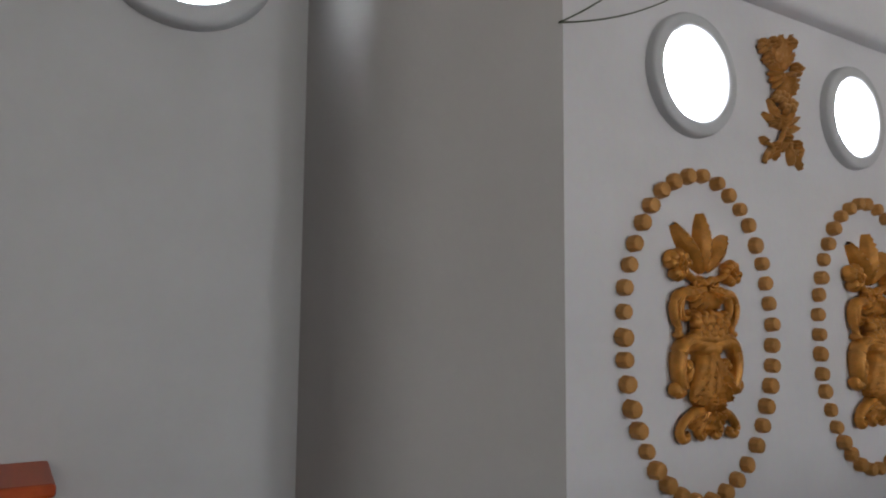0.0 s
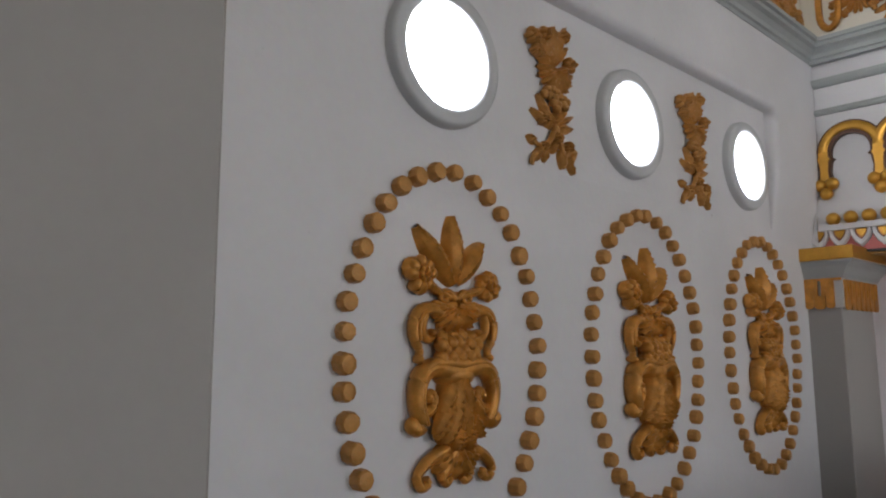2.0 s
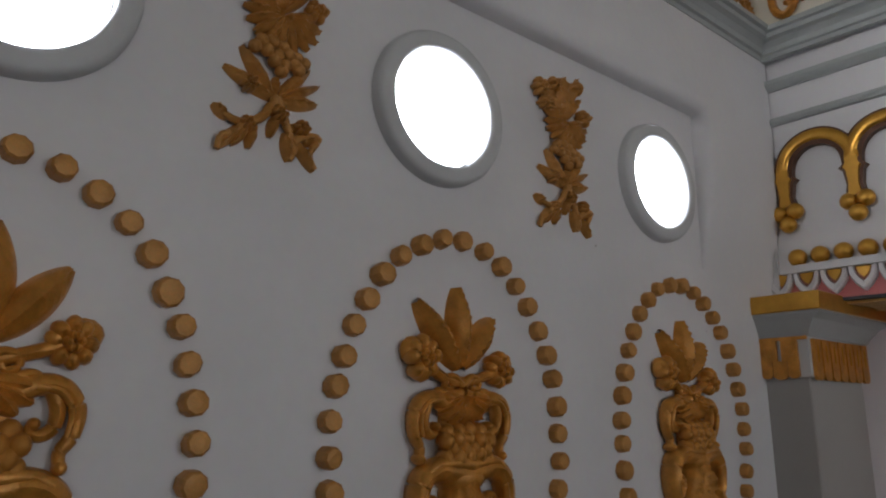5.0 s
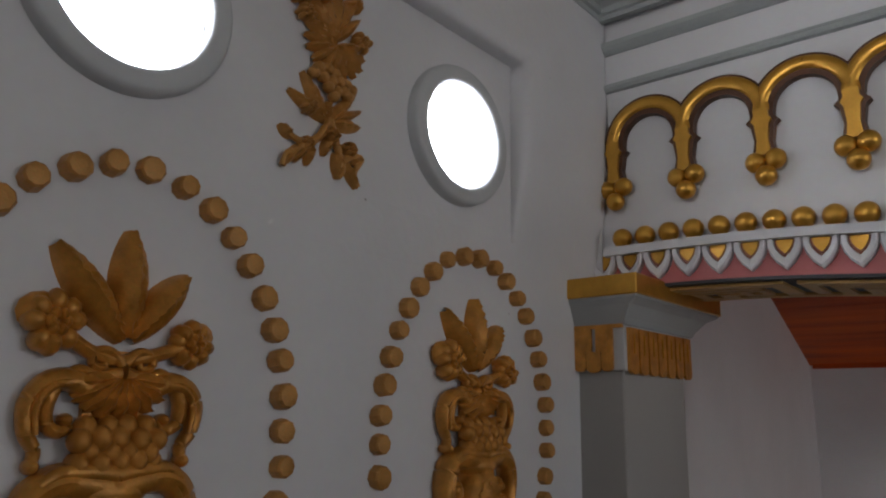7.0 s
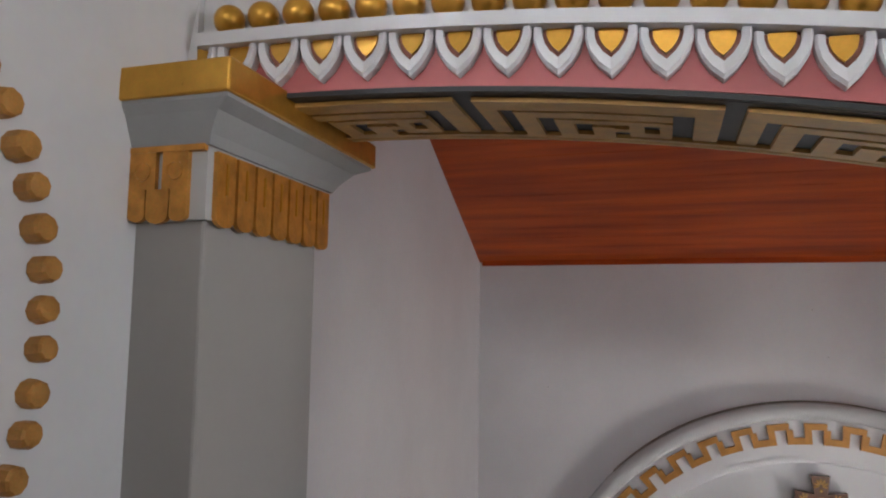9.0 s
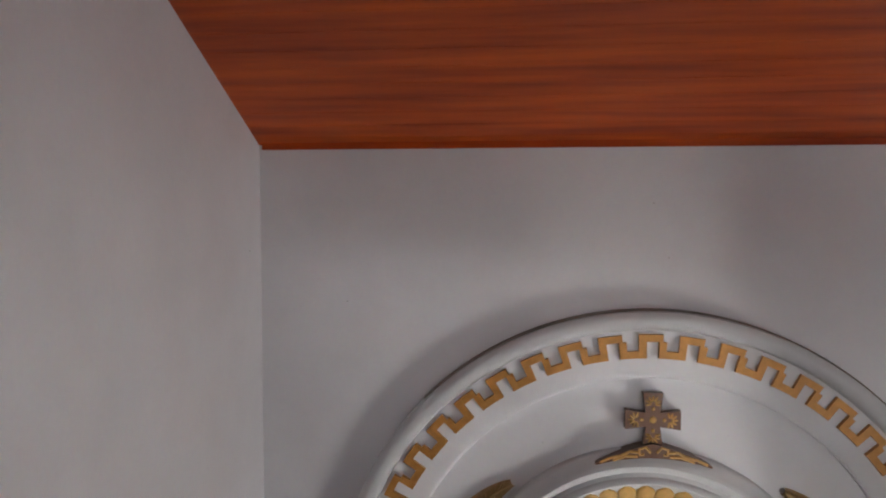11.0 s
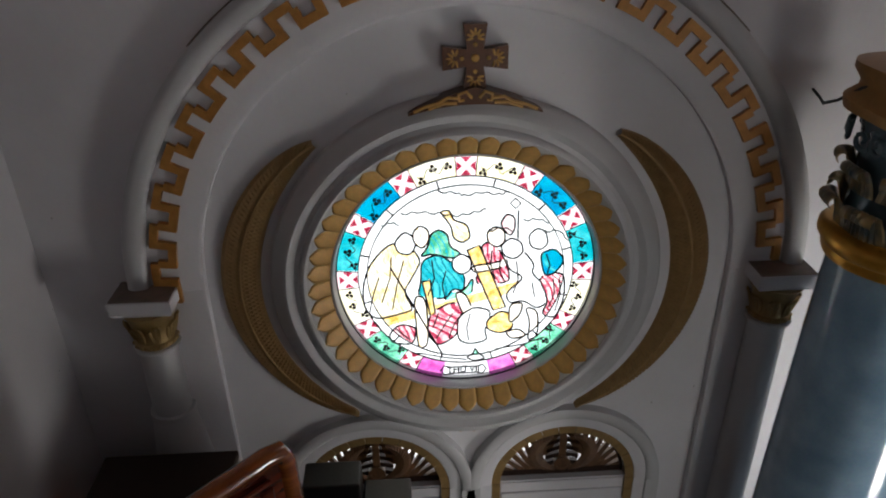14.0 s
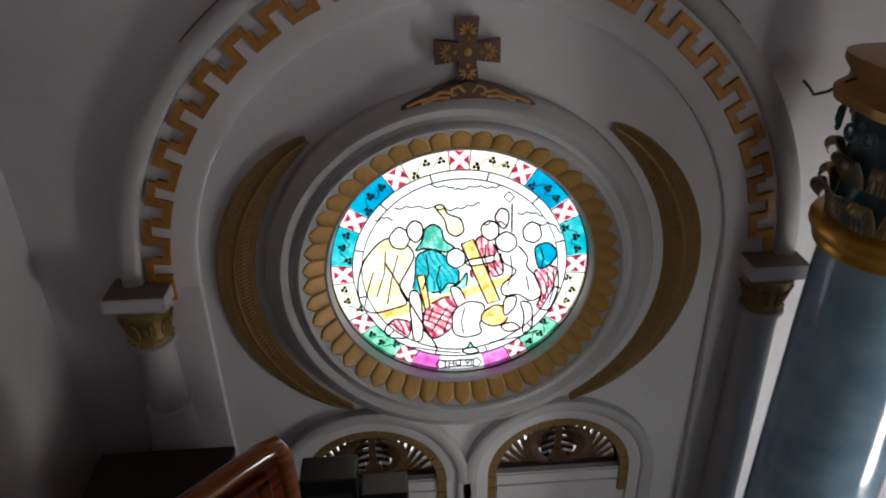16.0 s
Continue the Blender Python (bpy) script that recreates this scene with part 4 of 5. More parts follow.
SPRING = -1.14
bm = bmesh.new()
ring(bm, [(1.6, 0.0), (1.6, 0.05), (1.62, 0.06), (1.95, 0.06), (1.95, 0.0)], RW, ARC, 0, 180, 72)
for s in (-1, 1):
    xa, xb = sorted((ARC[0] + s * 1.6, ARC[0] + s * 1.95))
    box(bm, xa, xb, ROSE_Y - 0.06, ROSE_Y, FLOOR_Z, ARC[1], 0.006)
part("arch_band", at_arch(bm), PLASTER, arch, smooth=True)
bm = bmesh.new()
ring(bm, [(1.91, 0.055), (1.915, 0.1), (1.93, 0.112), (1.98, 0.125), (2.01, 0.118), (2.03, 0.1), (2.035, 0.0), (1.91, 0.0)], RW, ARC, 0, 180, 90)
part("arch_moulding", at_arch(bm), GREYPAINT, arch, "grey arch moulding", smooth=True)
# strip that paints stain and shade along the arch's upper edge
bm = bmesh.new()
ring(bm, [(2.034, 0.0), (2.034, 0.085), (2.041, 0.085), (2.041, 0.0)], RW, ARC, 45, 135, 70)
part("edge_strip", at_arch(bm), STAINSHADE, arch, "thin brown edge with stain and shade in its colour")
bm = bmesh.new()
meander(bm, ARC, 1.735, 1.885, 0.046, 2.05, 181.45, 23, 0.061, 0.09)
part("key_band", at_arch(bm), OCHRE, arch, "gold running key")

for s, x in ((-1, 0.372), (1, 4.183)):
    CYL = ROSE_Y - 0.115
    col = thing("wall_column", (x, CYL, FLOOR_Z), "slim white wall column with a small gilded capital", "column", "columns of the blind arch")
    L = Matrix.Translation((-x, -CYL, -FLOOR_Z))

    def turn(prof, n=28):
        bm = bmesh.new()
        rows = [[bm.verts.new((x + r * math.cos(6.2832 * i / n), CYL + r * math.sin(6.2832 * i / n), z)) for i in range(n)] for r, z in prof]
        for Aa, Bb in zip(rows, rows[1:]):
            for i in range(n):
                bm.faces.new((Aa[i], Aa[(i + 1) % n], Bb[(i + 1) % n], Bb[i]))
        bm.faces.new(rows[0])
        bm.faces.new(rows[-1])
        bm.transform(L)
        return bm

    if s < 0:
        part("shaft", turn([(0.118, -2.02), (0.114, -1.54)]), GREYPAINT, col, smooth=True)
        part("ring", turn([(0.12, -2.02), (0.138, -2.025), (0.142, -2.045), (0.136, -2.06), (0.12, -2.062)]), GREYPAINT, col, smooth=True)
        part("pedestal", turn([(0.22, FLOOR_Z), (0.22, -2.7), (0.19, -2.5), (0.155, -2.25), (0.13, -2.06)]), GREYPAINT, col, smooth=True)
    else:
        part("shaft", turn([(0.16, FLOOR_Z), (0.16, FLOOR_Z + 0.15), (0.128, FLOOR_Z + 0.2), (0.122, -2.6), (0.114, -1.54)]), GREYPAINT, col, smooth=True)
    part("collar", turn([(0.114, -1.545), (0.136, -1.538), (0.142, -1.525), (0.136, -1.512), (0.122, -1.508)]), GREYPAINT, col, smooth=True)
    cap = part("capital", turn([(0.118, -1.508), (0.128, -1.5), (0.128, -1.476), (0.118, -1.468), (0.116, -1.42), (0.124, -1.36), (0.142, -1.3), (0.165, -1.262), (0.15, -1.256)]), DULLGOLD, col, "dull gold capital", smooth=True)
    for k in range(16):
        bm = bmesh.new()
        a = 6.2832 * k / 16
        blob(bm, (0.126 * math.cos(a), 0.126 * math.sin(a), -1.488 - FLOOR_Z), (0.012, 0.012, 0.014), None, 7, 5)
        part("bead", bm, DULLGOLD, cap, smooth=True)
    for k in range(8):
        a = 6.2832 * (k + 0.5) / 8
        bm = bmesh.new()
        # a low curled acanthus leaf with three ribs
        for q in (-1, 0, 1):
            tube(bm, [(0.016 * q, 0.002, -0.085), (0.026 * q, -0.006, -0.04), (0.03 * q, -0.02, 0.01), (0.018 * q, -0.038, 0.04)], [0.008, 0.011, 0.011, 0.008], 6)
        bm.transform(Matrix.Translation((0.118 * math.cos(a), 0.118 * math.sin(a), -1.37 - FLOOR_Z)) @ Matrix.Rotation(a + math.pi / 2, 4, "Z"))
        part("leaf", bm, DULLGOLD, cap, smooth=True)
    bm = bmesh.new()
    rows = [[bm.verts.new((u * h, v if v > 0 else v * h / 0.18, z - FLOOR_Z)) for u, v in ((-1, -0.14), (1, -0.14), (1, 0.112), (-1, 0.112))] for h, z in ((0.165, -1.256), (0.18, -1.235), (0.18, -1.158), (0.176, -1.154))]
    for R0, R1 in zip(rows, rows[1:]):
        for j in range(4):
            bm.faces.new((R0[j], R0[(j + 1) % 4], R1[(j + 1) % 4], R1[j]))
    bm.faces.new(rows[0])
    bm.faces.new(rows[-1])
    abacus = part("abacus", bm, PLASTER, col)
    # plate whose brown holds both dust and the darker look of the top
    bm = bmesh.new()
    box(bm, -0.172, 0.172, -0.132, 0.11, -1.1535 - FLOOR_Z, -1.15 - FLOOR_Z)
    part("dust", bm, STAINSHADE, abacus, "brown dusty top face with its shade in the colour")

# ---- the rose window ----
rose = thing("window_5", (ROSE[0], ROSE_Y, ROSE[1]), "round stained-glass window in grey mouldings with gold petals", "window", kind="structure")


def RL(a, b, d):
    return Vector((a, -d, b))


bm = bmesh.new()
ring(bm, [(0.97, 0.0), (0.968, 0.108), (0.982, 0.122), (1.004, 0.116), (1.018, 0.092), (1.045, 0.086), (1.062, 0.1), (1.09, 0.112), (1.12, 0.1), (1.14, 0.07), (1.17, 0.062), (1.19, 0.042), (1.19, 0.0)], RL, (0, 0), n=120)
part("outer_moulding", bm, GREYPAINT, rose, smooth=True)
bm = bmesh.new()
ring(bm, [(0.808, -0.1), (0.811, -0.03), (0.816, 0.008), (0.822, 0.022), (0.83, 0.022), (0.836, 0.014), (0.97, 0.095), (0.97, -0.02), (0.82, -0.1)], RL, (0, 0), n=120)
part("inner_moulding", bm, GREYPAINT, rose, smooth=True)


def petal_mesh():
    bm = bmesh.new()
    n = 48
    half = 180 / n * 0.995
    rows = []
    for i in range(11):
        s = i / 10
        r = 0.836 + 0.13 * s
        w = radians(half) * (1 if s < 0.6 else max(0.06, 1 - ((s - 0.6) / 0.4) ** 2.0))
        row = []
        for j in range(-3, 4):
            q = j / 3
            a = w * q
            row.append(bm.verts.new(RL(r * math.sin(a), r * math.cos(a), 0.0145 + (r - 0.836) * 0.604 + 0.006 * (1 - q * q) + 0.002 + 0.004 * s * s)))
        rows.append(row)
    low = [[bm.verts.new(v.co + Vector((0, 0.022, 0))) for v in (r[0], r[-1])] for r in rows]
    for A, Bq in zip(rows, rows[1:]):
        for j in range(6):
            bm.faces.new((A[j], A[j + 1], Bq[j + 1], Bq[j]))
    for i in range(10):
        bm.faces.new((rows[i][0], rows[i + 1][0], low[i + 1][0], low[i][0]))
        bm.faces.new((rows[i][-1], low[i][1], low[i + 1][1], rows[i + 1][-1]))
    bmesh.ops.recalc_face_normals(bm, faces=bm.faces)
    for f in bm.faces:
        f.smooth = True
    me = bpy.data.meshes.new("petal")
    bm.to_mesh(me)
    bm.free()
    me.materials.append(PALEGOLD)
    return me, n


PETAL, NPET = petal_mesh()
for k in range(NPET):
    o = new("petal", PETAL)
    o.parent = rose
    o.rotation_euler = (0, 6.283185 * k / NPET, 0)

# stained glass, lead lines and lettering
PANES = {
    "white": ("white_glass", (0.9, 0.96, 0.97), (1.0, 1.0, 1.0), 5),
    "pale": ("pale_yellow_glass", (0.85, 0.66, 0.25), (1.0, 0.97, 0.88), 9),
    "skin": ("cream_glass", (0.92, 0.78, 0.6), (1.0, 0.98, 0.95), 11),
    "gold": ("amber_glass", (0.62, 0.36, 0.04), (0.95, 0.78, 0.36), 18),
    "teal": ("teal_glass", (0.0, 0.27, 0.34), (0.04, 0.46, 0.5), 12),
    "blue": ("blue_glass", (0.0, 0.14, 0.36), (0.0, 0.26, 0.42), 6),
    "red": ("red_glass", (0.62, 0.12, 0.17), (1.0, 0.84, 0.84), 22),
    "rose": ("rose_glass", (0.3, 0.01, 0.04), (0.42, 0.04, 0.08), 20),
    "blush": ("blush_glass", (0.7, 0.45, 0.48), (0.95, 0.85, 0.86), 12),
    "green": ("green_glass", (0.03, 0.3, 0.16), (0.3, 0.8, 0.52), 12),
    "magenta": ("magenta_glass", (0.42, 0.02, 0.3), (0.72, 0.22, 0.55), 9),
    "deepteal": ("deep_teal_glass", (0.0, 0.12, 0.2), (0.0, 0.2, 0.26), 9),
    "lemon": ("lemon_glass", (0.92, 0.86, 0.52), (1.0, 0.98, 0.82), 9),
}
G = {n: stained(*p) for n, p in PANES.items()}
SHEET = {n: stained(p[0] + "_sheet", *p[1:], faces=1) for n, p in PANES.items()}
GD = -0.06


def glass(bm, name, label=""):
    o = part("pane", bm, G[name], rose, label)
    o.visible_shadow = True
    return o


def line(bm, pts, r=0.0035, d=GD + 0.006):
    tube(bm, [RL(a, b, d) for a, b in pts], r, 5, up=(0, 1, 0))
    return bm


for k in range(12):
    bm = bmesh.new()
    sector(bm, (0, 0), 0.616, 0.668, 30 * k + 15.6, 30 * k + 44.4, RL, GD - 0.004, GD)
    glass(bm, "white")
SEG = ("lemon", "blue", "teal", "lemon", "green", "magenta")
for k in range(12):
    side = k if k < 6 else 11 - k
    a0, a1 = 90 - 30 * k - 5, 90 - 30 * k - 25
    bm = bmesh.new()
    lo, hi = (a1, a0) if side < 5 else ((a1 + 6.5, a0) if k < 6 else (a1, a0 - 6.5))
    sector(bm, (0, 0), 0.674, 0.805, lo, hi, RL, GD - 0.004, GD)
    glass(bm, SEG[side])
    if k != 6:
        bm = bmesh.new()
        sector(bm, (0, 0), 0.674, 0.805, 90 - 30 * k - 4.6, 90 - 30 * k + 4.6, RL, GD - 0.004, GD)
        glass(bm, "blush")
        m = radians(90 - 30 * k)
        c = Vector((0.732 * math.cos(m), 0.732 * math.sin(m)))
        for q in range(4):
            e = m + radians(90 * q)
            u, v = Vector((math.cos(e), math.sin(e))), Vector((-math.sin(e), math.cos(e)))
            bm = bmesh.new()
            prism(bm, [(p.x, p.y) for p in (c + u * 0.022, c + u * 0.056 + v * 0.031, c + u * 0.056 - v * 0.031)], RL, GD + 0.001, GD + 0.003)
            part("pane", bm, G["rose"], rose)
    # vine drawing on the coloured fields
    if k not in (5, 6):
        bm = bmesh.new()
        mid = radians(90 - 30 * k - 15)
        pts = []
        for i in range(13):
            a = mid + radians(-8 + 16 * i / 12)
            r = 0.732 + 0.026 * math.sin(i * 1.05)
            pts.append((r * math.cos(a), r * math.sin(a)))
        line(bm, pts, 0.003)
        for i, q in ((1, 1), (6, -1), (11, 1)):
            p = pts[i]
            for e in range(3):
                w = mid + 2.1 * e
                prism(bm, circle((p[0] + 0.015 * math.cos(w) - q * 0.014 * math.cos(mid), p[1] + 0.015 * math.sin(w) - q * 0.014 * math.sin(mid)), 0.0125, 8), RL, GD + 0.001, GD + 0.004)
        part("vine_drawing", bm, LEAD if side != 0 else DARKWOOD, rose)
bm = bmesh.new()
for r, th in ((0.615, 0.006), (0.671, 0.006), (0.805, 0.006)):
    ring(bm, [(r - th * 0.6, GD), (r - th * 0.6, GD + 0.009), (r + th * 0.6, GD + 0.009), (r + th * 0.6, GD)], RL, (0, 0), n=90)
for k in range(12):
    a = radians(30 * k + 15)
    line(bm, [(0.615 * math.cos(a), 0.615 * math.sin(a)), (0.671 * math.cos(a), 0.671 * math.sin(a))], 0.006)
    for s in (-4.8, 4.8):
        a = radians(30 * k + s)
        if k != 9:
            line(bm, [(0.671 * math.cos(a), 0.671 * math.sin(a)), (0.805 * math.cos(a), 0.805 * math.sin(a))], 0.0035)
part("lead_net", bm, LEAD, rose, "black lead lines")


# plain coloured fields of the picture, in millimetres from the middle of the glass
SHAPES = (
    ("pale", "-448,252 -338,222 -278,121 -325,23 -397,-101 -335,-236 -404,-259 -576,-303 -648,-218 -648,-61 -604,89 -522,195"),
    ("white", "-376,325 -325,294 -306,221 -345,162 -416,178 -439,252"),
    ("skin", "-280,363 -228,332 -226,253 -270,199 -320,246 -324,317"),
    ("green", "-218,300 -164,333 -111,295 -102,210 -27,162 -82,123 -211,167 -288,141 -231,217"),
    ("pale", "-161,450 -98,458 -78,388 7,360 28,264 -26,231 -80,269 -89,353"),
    ("green", "-141,-115 -18,-122 49,3 31,-178 -131,-184"),
    ("red", "92,212 157,245 224,144 270,16 272,-61 71,-75 60,2 115,125"),
    ("skin", "177,340 233,309 239,229 192,190 135,227 126,300"),
    ("blush", "244,421 296,393 296,306 265,264 203,351"),
    ("teal", "-278,121 -168,165 -61,72 -6,-7 -14,-110 -85,-93 -131,-168 -309,-145 -283,-30"),
    ("white", "-27,162 32,117 27,35 -28,7 -83,48 -86,123"),
    ("gold", "-588,-316 384,-41 391,-119 -557,-372"),
    ("gold", "6,180 81,213 254,-244 174,-266"),
    ("skin", "27,67 181,84 312,127 317,84 181,36 49,18"),
    ("white", "246,118 354,167 429,58 409,4 503,-99 540,-207 461,-272 366,-197 276,-219 251,-138 372,-28 270,29"),
    ("white", "276,259 339,224 355,150 301,103 235,131 212,206"),
    ("red", "450,-19 619,3 632,-186 580,-350 485,-312 531,-207"),
    ("blue", "465,144 551,172 618,86 565,-5 495,-27 468,77"),
    ("white", "435,318 489,287 506,203 460,162 397,189 383,270"),
    ("red", "-503,-417 -431,-339 -318,-373 -347,-511 -484,-488"),
    ("red", "-235,-269 -86,-184 49,-232 -43,-308 -55,-445 -185,-535 -251,-433"),
    ("skin", "-331,-131 -254,-148 -245,-517 -313,-547 -323,-373"),
    ("skin", "-74,-119 -7,-123 49,-272 -20,-295"),
    ("white", "-54,-307 49,-232 167,-266 118,-414 142,-499 25,-526 -56,-487"),
    ("gold", "129,-345 220,-269 301,-301 308,-411 223,-451 141,-415"),
    ("gold", "-276,-30 -225,-25 -199,-271 -229,-286"),
    ("skin", "253,-441 339,-413 403,-473 306,-501"),
    ("skin", "380,-251 465,-278 474,-477 405,-524 418,-363"),
    ("skin", "276,-224 367,-213 352,-309 280,-382"),
    ("green", "-3,-633 49,-599 60,-554 82,-601 132,-642 61,-664"),
)


def mm(text):
    return [tuple(0.001 * float(c) for c in w.split(",")) for w in text.split()]


def inside(p, q):
    """True where the point p lies in the outline q."""
    odd = False
    for a, b in zip(q, q[1:] + q[:1]):
        if (a[1] > p[1]) != (b[1] > p[1]) and p[0] < a[0] + (b[0] - a[0]) * (p[1] - a[1]) / (b[1] - a[1]):
            odd = not odd
    return odd


OUTLINES = []
for col, text in SHAPES:
    q = mm(text)
    if not (col == "gold" and len(q) == 4):
        # rounded outlines
        for _ in range(2):
            q = [p for a, b in zip(q, q[1:] + q[:1]) for p in ((0.8 * a[0] + 0.2 * b[0], 0.8 * a[1] + 0.2 * b[1]), (0.2 * a[0] + 0.8 * b[0], 0.2 * a[1] + 0.8 * b[1]))]
    OUTLINES.append((col, q, (min(p[0] for p in q), max(p[0] for p in q), min(p[1] for p in q), max(p[1] for p in q))))
# every field is cut back where a nearer one lies over it; robes carry darker folds
CELL = 0.0065
FOLD = {"red": ("rose", 0.35), "pale": ("gold", 0.9), "teal": ("deepteal", 0.75), "green": ("teal", 0.75), "skin": ("pale", 0.92), "blue": ("teal", 0.8)}
fields = collections.defaultdict(list)
m = int(0.614 / CELL)
for ix in range(-m, m + 1):
    for iy in range(-m, m + 1):
        p = (ix * CELL, iy * CELL)
        if math.hypot(*p) > 0.611:
            continue
        key = ("white", -1)
        for k in range(len(OUTLINES) - 1, -1, -1):
            col, q, (xa, xb, ya, yb) = OUTLINES[k]
            if xa <= p[0] <= xb and ya <= p[1] <= yb and inside(p, q):
                wave = math.sin((p[0] * math.cos(k) + 0.6 * p[1] * math.sin(k + 1)) * 170 + 3.0 * math.sin(p[1] * 21 + k))
                key = (FOLD[col][0], k) if col in FOLD and wave > FOLD[col][1] else (col, k)
                break
        fields[key].append(p)
for (col, k), cells in fields.items():
    verts, faces = [], []
    for x, y in cells:
        n = len(verts)
        h = CELL / 2
        verts += [tuple(RL(x + u * h, y + v * h, GD)) for u, v in ((-1, -1), (1, -1), (1, 1), (-1, 1))]
        faces.append((n, n + 1, n + 2, n + 3))
    me = bpy.data.meshes.new("pane")
    me.from_pydata(verts, [], faces)
    me.materials.append(SHEET[col])
    o = new("pane", me)
    o.parent = rose
for k, (col, q, box2) in enumerate(OUTLINES):
    ring_pts = q + q[:1]
    run = []
    bm = bmesh.new()
    for p in ring_pts + [None]:
        hidden = p is None or any(inside(p, r) for c, r, b in OUTLINES[k + 1:])
        if not hidden:
            run.append(p)
        else:
            if len(run) > 1:
                line(bm, run, 0.0066)
            run = []
    if len(bm.verts):
        part("lead_line", bm, LEAD, rose)
    else:
        bm.free()
# cloud banks, staffs, folds and the ground
LINES = (
    "-391,449 -286,461 -161,445 -56,426 49,445 133,468",
    "-168,587 -55,577 -13,557 91,575 195,557 257,572",
    "135,314 220,338 307,305",
    "480,297 566,307 636,221",
    "-511,374 -452,399 -395,378",
    "347,379 433,387 520,352",
    "-470,82 -158,-594",
    "314,439 317,249",
    "294,520 264,487 296,451 327,484 294,520",
    "-326,-575 -140,-624 1,-648",
    "190,-573 378,-542 517,-494",
    "-544,10 -586,-116 -617,-246",
    "-460,155 -475,6 -534,-172",
    "-386,127 -434,-47 -470,-228",
    "-213,118 -199,-9 -242,-136",
    "-127,38 -151,-63 -135,-147",
    "-88,-278 -135,-357 -195,-464",
    "-19,-268 -77,-360 -114,-469",
    "-178,-272 -215,-379",
    "158,172 154,73 182,-30",
    "213,120 208,32 238,-46",
    "552,-50 565,-155 533,-260",
    "590,-39 603,-158 576,-290",
    "499,130 524,53 512,-10",
    "313,90 328,-38 301,-140",
    "418,-69 438,-175",
    "26,-285 3,-393 16,-491",
    "-455,-378 -412,-423 -368,-467",
)
for k, text in enumerate(LINES):
    q = mm(text)
    bm = bmesh.new()
    if k < 6:
        # scalloped edge of a cloud
        fine = []
        for a, b in zip(q, q[1:]):
            for i in range(8):
                f = i / 8
                fine.append((a[0] + (b[0] - a[0]) * f, a[1] + (b[1] - a[1]) * f - 0.016 * abs(math.sin(math.pi * (len(fine) / 8.0) * 1.5))))
        q = fine
    line(bm, q, 0.0066 if k in (6, 7) else 0.0052)
    part("drawing", bm, LEAD, rose, "fine black drawing on the glass")


def Q(px, py):
    return (px - 826) * 0.00342, (458 - py) * 0.00405 + 0.02


bm = bmesh.new()
pts = [Q(775 + p, 640 + q) for p, q in ((0, 0), (8, -9), (20, -6), (72, -6), (84, -9), (92, 0), (84, 9), (72, 7), (20, 7), (8, 9))]
pts = [(a * 0.98, b - 0.012) for a, b in pts]
prism(bm, pts, RL, GD + 0.001, GD + 0.004)
part("label_pane", bm, G["white"], rose, "white label pane with THỨ VII")
bm = bmesh.new()
tube(bm, [RL(a, b, GD + 0.008) for a, b in pts], 0.006, 5, closed=True, up=(0, 1, 0))
part("lead_line", bm, LEAD, rose)
txt = bpy.data.curves.new("lettering", "FONT")
txt.body, txt.size, txt.align_x, txt.align_y, txt.extrude = "THỨ VII", 0.064, "CENTER", "CENTER", 0.001
txt.offset = 0.0022
txt.materials.append(LEAD)
tob = new("lettering", txt)
tob.parent = rose
tob.location, tob.rotation_euler = RL(-0.018, Q(0, 640)[1] - 0.014, GD + 0.006), (radians(90), 0, 0)

# cross and crest over the window
cr = thing("wall_cross", (2.317, ROSE_Y, 0.14), "brown carved cross with gold palmettes on a curved crest", "cross")
bm = bmesh.new()
arm = [(0.045, 0.045), (0.062, 0.172), (-0.062, 0.172), (-0.045, 0.045)]
outline = []
for k in range(4):
    c, s = math.cos(math.pi / 2 * k), math.sin(math.pi / 2 * k)
    outline += [(a * c - b * s, a * s + b * c) for a, b in ((0.045, 0.045), (0.062, 0.172), (-0.062, 0.172))]
prism(bm, outline, RL, 0.02, 0.075)
part("cross", bm, BROWN, cr)
for k in range(4):
    bm = bmesh.new()
    e0 = math.pi / 2 * k + math.pi / 2
    base = Vector((0.07 * math.cos(e0), 0.07 * math.sin(e0)))
    for i in range(7):
        a = e0 + radians(-105 + 35 * i)
        q = base + Vector((math.cos(e0), math.sin(e0))) * 0.035 + Vector((math.cos(a), math.sin(a))) * 0.03
        petal = bmesh.new()
        blob(petal, RL(q.x, q.y, 0.076), (0.02, 0.006, 0.007), (0, -math.degrees(a), 0), 7, 5)
        part("petal", petal, PALEGOLD, cr, smooth=True)
    blob(bm, RL(base.x, base.y, 0.076), (0.012, 0.006, 0.012), None, 7, 5)
    part("palmette_base", bm, PALEGOLD, cr, "gold palmette base", smooth=True)
bm = bmesh.new()
blob(bm, RL(0, 0, 0.076), (0.022, 0.008, 0.022), None, 9, 7)
part("boss", bm, PALEGOLD, cr, smooth=True)
bm = bmesh.new()
top, bot = [], []
for i in range(25):
    s = -1 + 2 * i / 24
    top.append((0.36 * s, -0.278 + 0.115 * (1 - abs(s)) ** 0.8 + 0.02 * (1 - s * s)))
    bot.append((0.36 * s, -0.29 + 0.055 * (1 - s * s)))
prism(bm, top + bot[::-1], RL, 0.0, 0.11)
part("crest", bm, BROWN, cr)
bm = bmesh.new()
